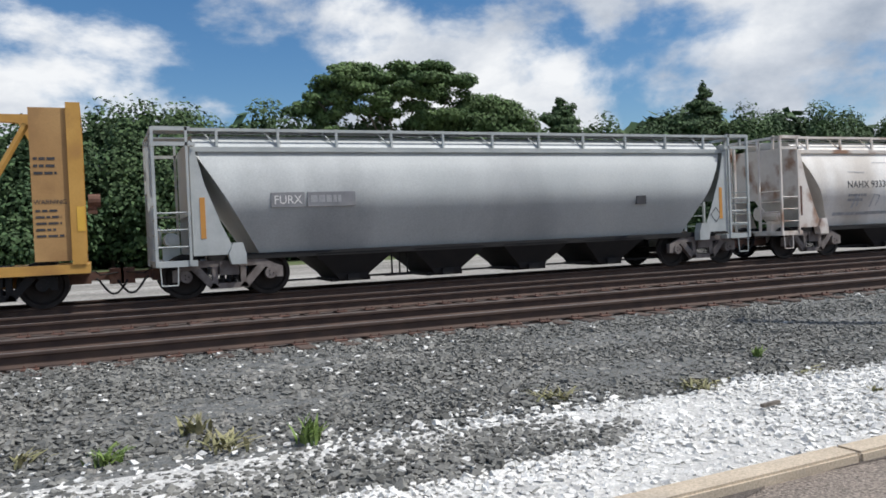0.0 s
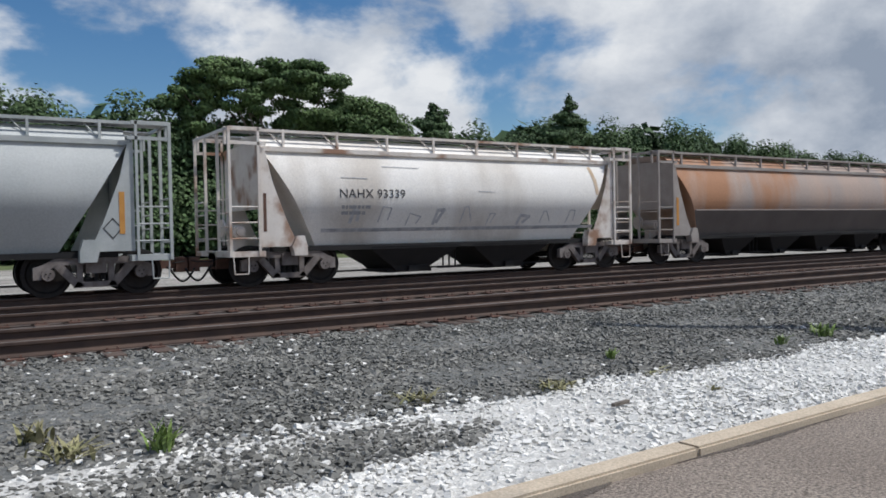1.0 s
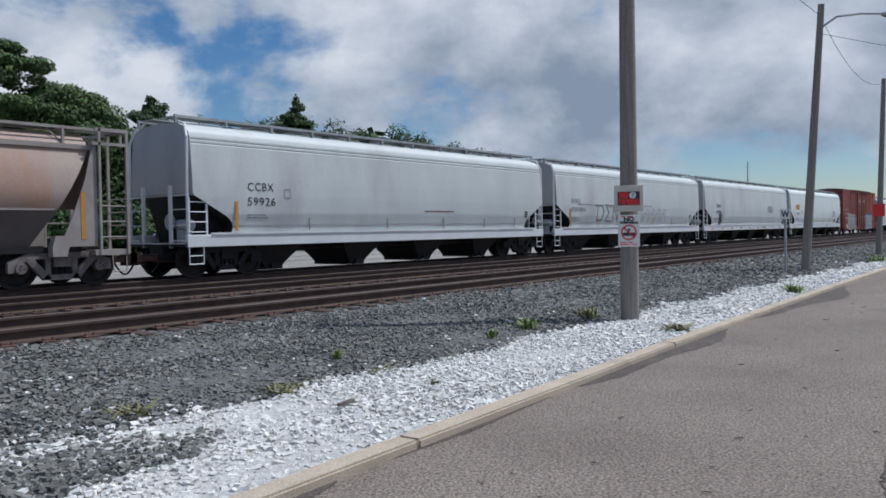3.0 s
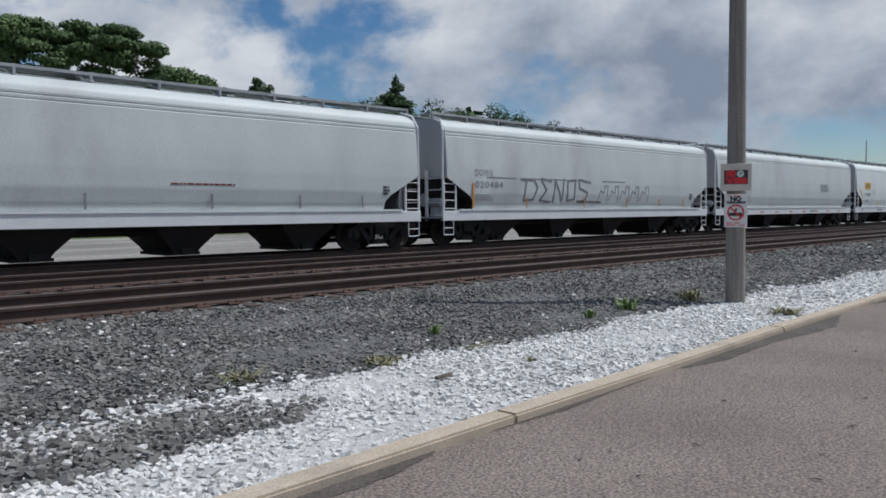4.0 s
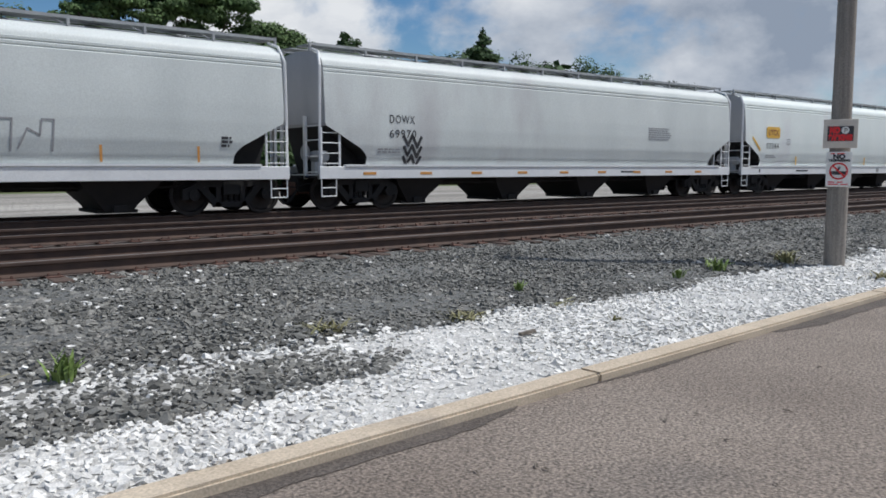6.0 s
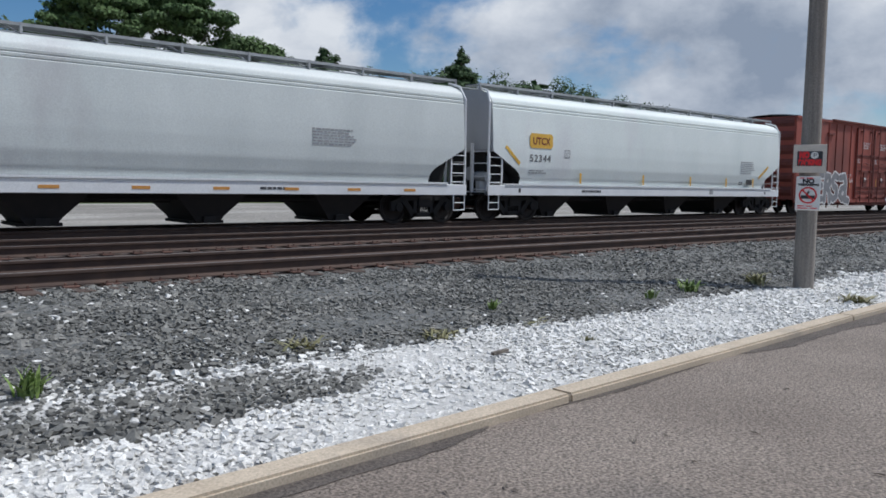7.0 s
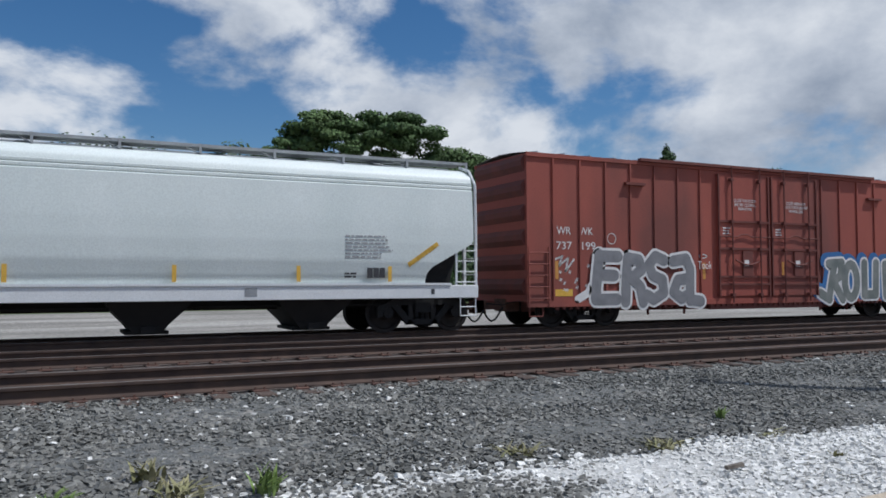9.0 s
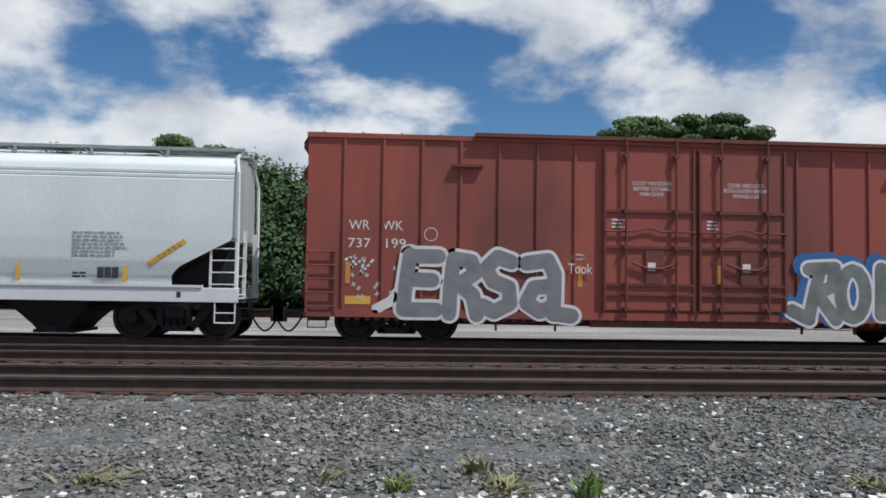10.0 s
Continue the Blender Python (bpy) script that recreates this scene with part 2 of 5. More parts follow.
M["spray_blue"] = mat("blue_spray", (0.03, 0.12, 0.32), (0.05, 0.18, 0.42), 3, 0.6, 0, 0)
M["maroon"] = mat("maroon_lettering", (0.16, 0.02, 0.02), (0.2, 0.03, 0.03), 5, 0.6, 0, 0)
M["red"] = mat("red_sign", (0.68, 0.02, 0.025), (0.75, 0.03, 0.035), 5, 0.5, 0, 0)
M["sign_white"] = mat("sign_white", (0.74, 0.73, 0.7), (0.8, 0.79, 0.77), 5, 0.5, 0, 0)
M["ply"] = mat("pale_board", (0.58, 0.52, 0.45), (0.66, 0.6, 0.53), 5, 0.8, 0, 0.1)
M["lamp_glass"] = mat("lamp_lens", (0.6, 0.6, 0.58), (0.7, 0.7, 0.68), 5, 0.2, 0, 0)


# ---------------------------------------------------------------- mesh helpers
def box(bm, x0, x1, y0, y1, z0, z1):
    v = [bm.verts.new(p) for p in ((x0, y0, z0), (x1, y0, z0), (x1, y1, z0), (x0, y1, z0), (x0, y0, z1), (x1, y0, z1), (x1, y1, z1), (x0, y1, z1))]
    for f in ((3, 2, 1, 0), (4, 5, 6, 7), (0, 1, 5, 4), (1, 2, 6, 5), (2, 3, 7, 6), (3, 0, 4, 7)):
        bm.faces.new([v[i] for i in f])
    return v


def rod(bm, p0, p1, r, seg=6):
    p0, p1 = Vector(p0), Vector(p1)
    d = (p1 - p0).normalized()
    a = d.orthogonal().normalized()
    b = d.cross(a)
    rings = [[bm.verts.new(p + (a * math.cos(2 * math.pi * i / seg) + b * math.sin(2 * math.pi * i / seg)) * r) for i in range(seg)] for p in (p0, p1)]
    for i in range(seg):
        j = (i + 1) % seg
        bm.faces.new((rings[0][i], rings[0][j], rings[1][j], rings[1][i]))
    bm.faces.new(rings[0][::-1])
    bm.faces.new(rings[1])


def tube(bm, pts, r, seg=6):
    for a, b in zip(pts, pts[1:]):
        rod(bm, a, b, r, seg)


def slab(bm, pts, y0, y1):
    """A polygon in x and z, thick from y0 to y1."""
    a = [bm.verts.new((x, y0, z)) for x, z in pts]
    b = [bm.verts.new((x, y1, z)) for x, z in pts]
    n = len(pts)
    bm.faces.new(a)
    bm.faces.new(b[::-1])
    for i in range(n):
        j = (i + 1) % n
        bm.faces.new((a[j], a[i], b[i], b[j]))


def lathe(bm, prof, y_mid, seg=24, cx=0, cz=0, close=True):
    """Profile of (y, radius) turned round the y axis."""
    rings = []
    for y, r in prof:
        rings.append([bm.verts.new((cx + r * math.cos(2 * math.pi * i / seg), y_mid + y, cz + r * math.sin(2 * math.pi * i / seg))) for i in range(seg)])
    for p, q in zip(rings, rings[1:]):
        for i in range(seg):
            j = (i + 1) % seg
            bm.faces.new((p[i], p[j], q[j], q[i]))
    if close:
        bm.faces.new(rings[0][::-1])
        bm.faces.new(rings[-1])


def finish(name, bm, material, smooth=0):
    bmesh.ops.recalc_face_normals(bm, faces=bm.faces)
    me = bpy.data.meshes.new(name)
    bm.to_mesh(me)
    bm.free()
    me.materials.append(material)
    if smooth:
        me.shade_smooth()
        me.set_sharp_from_angle(angle=radians(smooth))
    return me


def part(name, bm, material, parent, label="", smooth=0):
    ob = new(name, finish(name, bm, material, smooth))
    ob.parent = parent
    if label:
        ob["label"] = label
    return ob


def thing(name, bm, material, label, category, group="", kind="", smooth=0):
    return tagged(new(name, finish(name, bm, material, smooth)), label, category, group, kind)


def shared(name, mesh, parent, m):
    ob = new(name, mesh)
    ob.parent = parent
    ob.matrix_basis = m
    return ob


def raw(name, verts, faces, material):
    me = bpy.data.meshes.new(name)
    me.from_pydata(verts, [], faces)
    me.materials.append(material)
    me.update()
    return me


def lettering(name, words, size, x, y, z, material, parent, width=None, thick=0.002, offset=0.0, label="", spacing=1.0):
    """Words on a side that faces -y; x, z is the lower left corner, width the length wanted."""
    cu = bpy.data.curves.new(name, "FONT")
    cu.body, cu.size, cu.extrude, cu.offset, cu.space_character = words, size, thick, offset, spacing
    cu.resolution_u = 3
    tmp = bpy.data.objects.new(name, cu)
    scene.collection.objects.link(tmp)
    bpy.context.view_layer.update()
    me = bpy.data.meshes.new_from_object(tmp.evaluated_get(bpy.context.evaluated_depsgraph_get()))
    bpy.data.objects.remove(tmp)
    w = max((v.co.x for v in me.vertices), default=1)
    k = width / w if width else 1.0
    me.transform(Matrix.Translation((x, y, z)) @ Matrix.Rotation(radians(90), 4, "X") @ Matrix.Diagonal((k, 1, 1, 1)))
    me.materials.clear()
    me.materials.append(material)
    ob = new(name, me)
    ob.parent = parent
    if label:
        ob["label"] = label
    return ob

# ---------------------------------------------------------------- ground
RAIL_Z = 0.35
NEAR_RAILS, MIDDLE_RAILS, TRAIN_RAILS = (10.33, 11.84), (14.30, 15.81), (18.0, 19.51)
TRAIN_Y = 18.755
M["stained"] = mat("rust_stained_ballast", (0.075, 0.058, 0.05), (0.13, 0.10, 0.088), 6, 0.95, 0, 1.0, 0.03, 24, speck=0.3)
PROFILE = ((-60, -0.20), (3.6, -0.20), (3.9, -0.17), (6.3, -0.17), (9.7, 0.11), (10.2, 0.135), (20.1, 0.135), (20.6, 0.12), (22.5, -0.25), (26, -0.30), (1800, -0.30))


def ground_z(y):
    for (a, za), (b, zb) in zip(PROFILE, PROFILE[1:]):
        if y <= b:
            return za + (zb - za) * (y - a) / (b - a)
    return -0.30


def bow(x):
    """How far the kerb swings away from the road along its length."""
    return max(-1.2, min(1.9, 0.053 * x if x < 13 else 0.689 + 0.03 * (x - 13)))


def build_ground():
    xs = [-900, -200, -60, -20, 0, 4, 8, 12, 16, 20, 24, 28, 32, 40, 60, 80, 160, 400, 1800]
    ys = [-60, -8, 3.6, 3.9, 6.3, 9.7, 10.2, 12.4, 13.8, 16.4, 17.5, 20.1, 20.6, 22.5, 26, 46, 56, 75, 150, 600, 1800]
    names = ["asphalt", "asphalt", "kerb", "white_bed", "ballast", "ballast"] + ["stained"] * 6 + ["far_gravel"] * 4 + ["grass"] * 4
    kinds = ["asphalt", "kerb", "white_bed", "ballast", "stained", "far_gravel", "grass"]
    me = bpy.data.meshes.new("ground")
    vs = [(x, y + 0.1 + bow(x) if 3 < y < 5 else y, ground_z(y)) for y in ys for x in xs]
    nx = len(xs)
    fs, mi = [], []
    for j in range(len(ys) - 1):
        for i in range(nx - 1):
            fs.append((j * nx + i, j * nx + i + 1, (j + 1) * nx + i + 1, (j + 1) * nx + i))
            mi.append(kinds.index(names[j]))
    me.from_pydata(vs, [], fs)
    for k in kinds:
        me.materials.append(M[k])
    me.polygons.foreach_set("material_index", mi)
    me.update()
    tagged(new("ground", me), "asphalt, white gravel, grey ballast and far rough grass", "ground", kind="structure")


def stones(name, pts, sizes, material, label):
    """Angular stones, eight corners each, joined."""
    n = len(pts)
    rng = np.random.default_rng(len(name))
    cube = np.array([(-1, -1, -1), (1, -1, -1), (1, 1, -1), (-1, 1, -1), (-1, -1, 1), (1, -1, 1), (1, 1, 1), (-1, 1, 1)], float)
    v = cube[None] * rng.uniform(0.55, 1.0, (n, 1, 3)) * rng.uniform(0.55, 1.15, (n, 8, 1))
    q = rng.normal(size=(n, 4))
    q /= np.linalg.norm(q, axis=1)[:, None]
    w, x, y, z = q.T
    R = np.stack([1 - 2 * (y * y + z * z), 2 * (x * y - w * z), 2 * (x * z + w * y), 2 * (x * y + w * z), 1 - 2 * (x * x + z * z), 2 * (y * z - w * x), 2 * (x * z - w * y), 2 * (y * z + w * x), 1 - 2 * (x * x + y * y)], -1).reshape(n, 3, 3)
    v = np.einsum("nij,nkj->nki", R, v) * (np.asarray(sizes) * 0.5)[:, None, None]
    v[..., 2] *= 0.62
    v += np.asarray(pts)[:, None, :]
    quad = np.array([(3, 2, 1, 0), (4, 5, 6, 7), (0, 1, 5, 4), (1, 2, 6, 5), (2, 3, 7, 6), (3, 0, 4, 7)])
    f = (quad[None] + 8 * np.arange(n)[:, None, None]).reshape(-1)
    me = bpy.data.meshes.new(name)
    me.vertices.add(n * 8)
    me.vertices.foreach_set("co", v.reshape(-1))
    me.loops.add(len(f))
    me.loops.foreach_set("vertex_index", f)
    me.polygons.add(n * 6)
    me.polygons.foreach_set("loop_start", np.arange(0, len(f), 4))
    me.materials.append(material)
    me.update()
    me.validate()
    me.shade_flat()
    return tagged(new(name, me), label, "gravel", kind="stuff")


def build_gravel():
    rng = np.random.default_rng(5)
    P = []
    for x0, x1, step in ((-7.5, 11, 0.044), (11, 24, 0.062), (24, 60, 0.11)):
        gx, gy = np.meshgrid(np.arange(x0, x1, step), np.arange(3.5, 10.3, step))
        p = np.stack([gx.ravel(), gy.ravel()], 1)
        p += rng.uniform(-0.5, 0.5, p.shape) * step
        P.append(np.column_stack([p, np.full(len(p), step)]))
    P = np.concatenate(P)
    P = P[rng.random(len(P)) < 0.93]
    x, y, st = P.T
    kerb_line = 3.93 + np.clip(np.where(x < 13, 0.053 * x, 0.689 + 0.03 * (x - 13)), -1.2, 1.9)
    keep = (y > kerb_line) & (y < 10.16 + rng.normal(0, 0.04, len(x)))
    x, y, st = x[keep], y[keep], st[keep]
    wob = 0.10 * np.sin(x * 1.3) + 0.07 * np.sin(x * 3.1 + 1) + rng.normal(0, 0.07, len(x))
    edge = 6.30 + 0.02 * np.clip(x - 8, 0, 8) + wob
    white = y < edge
    # a grey tongue runs into the white towards one side, with a mixed band behind it
    low = np.interp(x, (-3, 1, 2, 3, 3.5, 4.2), (5.3, 5.06, 4.95, 5.05, 5.12, 5.5)) + 0.05 * np.sin(x * 5) + rng.normal(0, 0.04, len(x))
    high = np.interp(x, (-3, 1.3, 2.6, 3.5, 4.25), (5.75, 5.95, 6.1, 6.05, 5.72)) + 0.05 * np.sin(x * 4 + 2) + rng.normal(0, 0.06, len(x))
    tongue = (x < 4.25) & (y > low) & (y < high)
    white &= ~(tongue & (rng.random(len(x)) > 0.05))
    mixed = (x < 4.6) & (y >= high)
    thin = np.interp(x, (-2, 0.5, 2.5, 4.6), (0.16, 0.3, 0.5, 0.85))
    white[mixed] = rng.random(mixed.sum()) < thin[mixed] * np.exp(-(np.clip(y[mixed] - 6.25, 0, 9) / 0.28) ** 2) + 0.02
    white |= (y > edge) & (rng.random(len(x)) < 0.006 + 0.16 * np.exp(-(y - edge) / 0.16))
    z = np.interp(y, [p[0] for p in PROFILE], [p[1] for p in PROFILE]) + rng.uniform(-0.012, 0.016, len(x))
    z += 0.018 * np.sin(x * 0.9 + y * 1.7) * np.sin(y * 2.3 - x * 0.5)
    size = np.clip(st, 0.046, 0.095) * rng.lognormal(0.08, 0.28, len(x))
    p3 = np.column_stack([x, y, z])
    stones("white_gravel", p3[white], size[white] * 1.06, M["white_stone"], "white crushed limestone gravel beside the concrete kerb")
    stones("ballast_stones", p3[~white], size[~white] * 1.05, M["stone"], "grey crushed stone ballast beside the railway track")


def build_kerb():
    bm = bmesh.new()
    for i in range(60):
        a, b = -20 + 3 * i, -17 + 3 * i
        slab_v = [bm.verts.new((x, y + bow(x), z)) for x, y, z in ((a, 3.76, -0.5), (b, 3.76, -0.5), (b, 3.9, -0.5), (a, 3.9, -0.5), (a, 3.76, -0.17), (b, 3.76, -0.17), (b, 3.9, -0.17), (a, 3.9, -0.17))]
        for f in ((4, 5, 6, 7), (0, 1, 5, 4), (2, 3, 7, 6)):
            bm.faces.new([slab_v[k] for k in f])
    kerb = thing("kerb", bm, M["kerb"], "buff concrete kerb between asphalt and white gravel", "kerb", kind="structure")
    bm = bmesh.new()
    v = box(bm, 0.002, 5.998, 0.0, 0.215, -0.3, -0.125)
    bmesh.ops.bevel(bm, geom=[e for e in bm.edges], offset=0.018, segments=2, affect="EDGES")
    me = finish("kerb_stone", bm, M["kerb"])
    for i in range(22):
        x = -13.2 + 6 * i
        shared("kerb_stone", me, kerb, pose(x, 3.70 + bow(x), random.uniform(-0.002, 0.002), 0, 0, math.degrees(math.atan2(bow(x + 6) - bow(x), 6))))


# ---------------------------------------------------------------- tracks
def rail_mesh(x0, x1):
    half = [(0.0, 0.0), (0.030, 0.0), (0.037, -0.008), (0.037, -0.038), (0.012, -0.055), (0.010, -0.14), (0.03, -0.155), (0.076, -0.170), (0.076, -0.182)]
    prof = [(-a, b) for a, b in half[::-1]] + half[1:]
    bm = bmesh.new()
    n = 24
    rings = [[bm.verts.new((x0 + (x1 - x0) * k / n, a, b)) for a, b in prof] for k in range(n + 1)]
    for p, q in zip(rings, rings[1:]):
        for i in range(len(prof)):
            j = (i + 1) % len(prof)
            f = bm.faces.new((p[i], q[i], q[j], p[j]))
            if prof[i][1] == 0 and prof[j][1] == 0:
                f.material_index = 1
    me = finish("rail", bm, M["rail"])
    me.materials.append(M["rail_top"])
    return me


def build_track(name, rails, label, x0, x1, many=140):
    y_out = rails[0] - 0.48
    root = tagged(new(name), label, "railway track", kind="structure")
    root.location = (0, 0, RAIL_Z)
    me = rail_mesh(-160, 700)
    for y in rails:
        shared("rail", me, root, pose(0, y, 0))
    bm = bmesh.new()
    box(bm, -0.115, 0.115, y_out, rails[1] + 0.6, -0.40, -0.195)
    bmesh.ops.bevel(bm, geom=[e for e in bm.edges], offset=0.012, segments=1, affect="EDGES")
    tie = finish("tie", bm, M["tie"])
    bm = bmesh.new()
    box(bm, -0.095, 0.095, -0.2, 0.16, -0.197, -0.180)
    for sx in (-0.06, 0.06):
        for sy in (-0.115, 0.1):
            box(bm, sx - 0.011, sx + 0.011, sy - 0.014, sy + 0.014, -0.182, -0.145)
    plate = finish("tie_plate", bm, M["plate"])
    k = 0
    x = x0
    rest = bmesh.new()
    while x < x1:
        dx = random.uniform(-0.03, 0.03)
        if k < many:
            shared("tie", tie, root, pose(x + dx, random.uniform(-0.05, 0.05), random.uniform(-0.012, 0.006), 0, 0, random.uniform(-0.8, 0.8)))
            for y in rails:
                shared("tie_plate", plate, root, pose(x + dx, y, 0))
        else:
            box(rest, x + dx - 0.115, x + dx + 0.115, y_out, rails[1] + 0.6, -0.36, -0.195)
        k += 1
        x += 0.52
    tagged(part("far_ties", rest, M["tie"], root), kind="stuff")


# ---------------------------------------------------------------- plants
def leaf_cloud(rng, centres, radii, count, size, flat=0.75):
    """Leaf sprays on the outer part of several rounded masses: quads facing many ways."""
    centres, radii = np.asarray(centres, float), np.asarray(radii, float)
    w = radii[:, 0] ** 2
    k = rng.choice(len(centres), count, p=w / w.sum())
    d = rng.normal(size=(count, 3))
    d /= np.linalg.norm(d, axis=1)[:, None]
    r = rng.uniform(0.15, 1.1, count) ** 0.5 * (1 + 0.1 * np.abs(rng.normal(size=count)))
    pos = centres[k] + d * radii[k] * r[:, None]
    n = d * 0.7 + rng.normal(size=(count, 3)) * 0.45 + np.array([0.15, -0.25, 0.6])
    n /= np.linalg.norm(n, axis=1)[:, None]
    a = np.cross(n, rng.normal(size=(count, 3)))
    a /= np.linalg.norm(a, axis=1)[:, None]
    b = np.cross(n, a)
    s = size * rng.uniform(0.5, 1.3, count)[:, None]
    v = np.stack([pos - a * s, pos - b * s * flat, pos + a * s, pos + b * s * flat], 1)
    return v.reshape(-1, 3)


def leaf_mesh(name, verts, material):
    n = len(verts) // 4
    me = bpy.data.meshes.new(name)
    me.vertices.add(n * 4)
    me.vertices.foreach_set("co", verts.reshape(-1))
    me.loops.add(n * 4)
    me.loops.foreach_set("vertex_index", np.arange(n * 4))
    me.polygons.add(n)
    me.polygons.foreach_set("loop_start", np.arange(0, n * 4, 4))
    me.materials.append(material)
    me.update()
    me.validate()
    return me


def limb(bm, p, q, r0, r1, bend=0.0, seg=6):
    p, q = Vector(p), Vector(q)
    last = None
    for i in range(5):
        t = i / 4
        c = p.lerp(q, t) + Vector((0, 0, bend * math.sin(math.pi * t)))
        r = r0 + (r1 - r0) * t
        ring = [bm.verts.new(c + Vector((math.cos(2 * math.pi * j / seg) * r, math.sin(2 * math.pi * j / seg) * r, 0))) for j in range(seg)]
        if last:
            for j in range(seg):
                bm.faces.new((last[j], last[(j + 1) % seg], ring[(j + 1) % seg], ring[j]))
        last = ring


def build_tree(x, y, masses, count, size, leaf, label, trunk_r=0.35, seed=1, fork=0.35, tuft=(0.35, 0.65)):
    """masses: (dx, dy, z, rx, ry, rz) of the crown's clumps; a limb runs to each."""
    rng = np.random.default_rng(seed)
    root = tagged(new("tree"), label, "tree", "trees behind the railway")
    root.location = (x, y, -0.38)
    top = max(m[2] for m in masses)
    bm = bmesh.new()
    limb(bm, (0, 0, -0.3), (0, 0, top * fork), trunk_r, trunk_r * 0.75)
    for m in masses:
        limb(bm, (0, 0, top * fork * rng.uniform(0.7, 1.0)), (m[0], m[1], m[2]), trunk_r * 0.45, 0.05, rng.uniform(-0.3, 0.6))
        for _ in range(4):
            d = rng.normal(size=3) * np.array(m[3:]) * 0.5
            limb(bm, (m[0] * 0.8, m[1] * 0.8, m[2] - 0.6), (m[0] + d[0], m[1] + d[1], m[2] + d[2]), 0.07, 0.02, 0.1, 4)
    part("trunk", bm, M["bark"], root, "dark bark trunk and limbs", smooth=60)
    sub_c, sub_r = [], []
    for m in masses:
        for _ in range(13):
            d = rng.normal(size=3)
            d /= np.linalg.norm(d)
            d *= np.array(m[3:]) * rng.uniform(0.4, 1.0)
            s = rng.uniform(*tuft)
            sub_c.append((m[0] + d[0], m[1] + d[1], m[2] + d[2]))
            sub_r.append((m[3] * s, m[4] * s, m[5] * s * 0.8))
    ob = new("crown", leaf_mesh("crown", leaf_cloud(rng, sub_c, sub_r, count, size, 0.6), leaf))
    ob.parent = root
    return root


def build_woods():
    rng = np.random.default_rng(11)
    # a broad tree with open limbs
    build_tree(27, 70, [(-8.2, 0, 14.2, 3.0, 2.6, 1.3), (-6, 1, 16.2, 3.2, 2.6, 1.4), (-2.2, 0, 16.6, 3.6, 2.8, 1.4), (2.0, -1, 16.7, 3.6, 2.8, 1.5), (-4.5, -1, 14.6, 3.0, 2.4, 1.4), (0.5, -1, 14.6, 3.2, 2.4, 1.5), (5.0, 0, 15.8, 2.8, 2.6, 1.7), (-7, 0, 12.0, 2.6, 2.2, 1.2), (-3, -1, 13.2, 2.2, 2.2, 1.3), (2.5, 0, 12.8, 3.2, 2.4, 1.6), (6, 1, 12.8, 2.6, 2.4, 2.0)], 52000, 0.19, M["leaf"], "broad leafy tree with open limbs above the train", 0.45, 3, 0.35, (0.24, 0.48))
    build_tree(36.5, 71, [(-2, 0, 13.3, 2.4, 2.2, 1.9), (1.0, 0, 13.6, 2.4, 2.2, 1.5), (3, 0, 11.6, 2.4, 2.2, 2.2), (-1, -1, 10.5, 3.4, 2.4, 2.2)], 36000, 0.2, M["leaf"], "rounded green tree beside the broad tree", 0.3, 4)
    build_tree(44.2, 70, [(0, 0, 14.7, 0.5, 0.5, 0.7), (0.2, 0, 13.8, 1.0, 1.0, 0.8), (-0.2, 0, 12.8, 1.5, 1.4, 0.9), (0.4, 0, 11.6, 2.0, 1.8, 1.0), (-0.1, 0, 10.2, 2.3, 2.0, 1.2)], 18000, 0.19, M["leaf_dark"], "dark pointed tree rising above the woods", 0.25, 5)
    build_tree(62.6, 70, [(0, 0, 16.9, 0.35, 0.35, 0.7), (0.15, 0, 16.0, 0.8, 0.8, 0.7), (-0.2, 0, 15.0, 1.2, 1.1, 0.8), (0.3, 0, 13.9, 1.7, 1.5, 0.9), (-0.3, 0, 12.6, 2.3, 2.0, 1.1), (0.3, 0, 11, 2.8, 2.4, 1.5)], 24000, 0.19, M["leaf_dark"], "dark conical tree rising above the woods", 0.25, 6)
    build_tree(-17, 72, [(-1.5, 0, 13.2, 2.6, 2.2, 1.5), (1.6, 0, 12.8, 2.6, 2.2, 1.4), (0, -1, 10.5, 3.2, 2.4, 1.8)], 26000, 0.2, M["leaf"], "rounded green tree behind the railway", 0.3, 7)
    # the belt of wood: crowns side by side, lower towards the far end
    cs, rs = [], []
    x = -60.0
    while x < 230:
        if x < 14:
            top = 12.6 + 1.2 * math.sin(x * 0.4) + (0.8 if 2 < x < 16 else 0)
        elif x < 60:
            top = 12.6 + 0.9 * math.sin(x * 0.55)
        else:
            top = 14.6 + 0.8 * math.sin(x * 0.5) - max(0, x - 85) * 0.02
        top += rng.uniform(-0.9, 0.5)
        yy = 72 + rng.uniform(-2, 3) + max(0, x - 80) * 0.15
        for z, r in ((top - 1.3, 1.7), (top - 3.4, 2.2), (top - 6, 2.6), (top - 8.5, 2.8), (2.2, 2.4)):
            cs.append((x + rng.uniform(-1.2, 1.2), yy - (top - z) * 0.25 + rng.uniform(-0.8, 0.8), z))
            rs.append((r * rng.uniform(0.8, 1.2), r, r * 0.85))
        x += rng.uniform(1.7, 2.6)
    v = leaf_cloud(rng, cs, rs, 400000, 0.21, 0.7)
    back = leaf_cloud(rng, [(a, b + 5, c - 0.8) for a, b, c in cs], [(p * 1.3, q, s * 1.2) for p, q, s in rs], 60000, 0.9, 0.8)
    v = np.concatenate([v, back])
    tagged(new("woods", leaf_mesh("woods", v, M["leaf_dark"])), "dense belt of green deciduous woods behind the railway", "woods", kind="stuff")
    bm = bmesh.new()
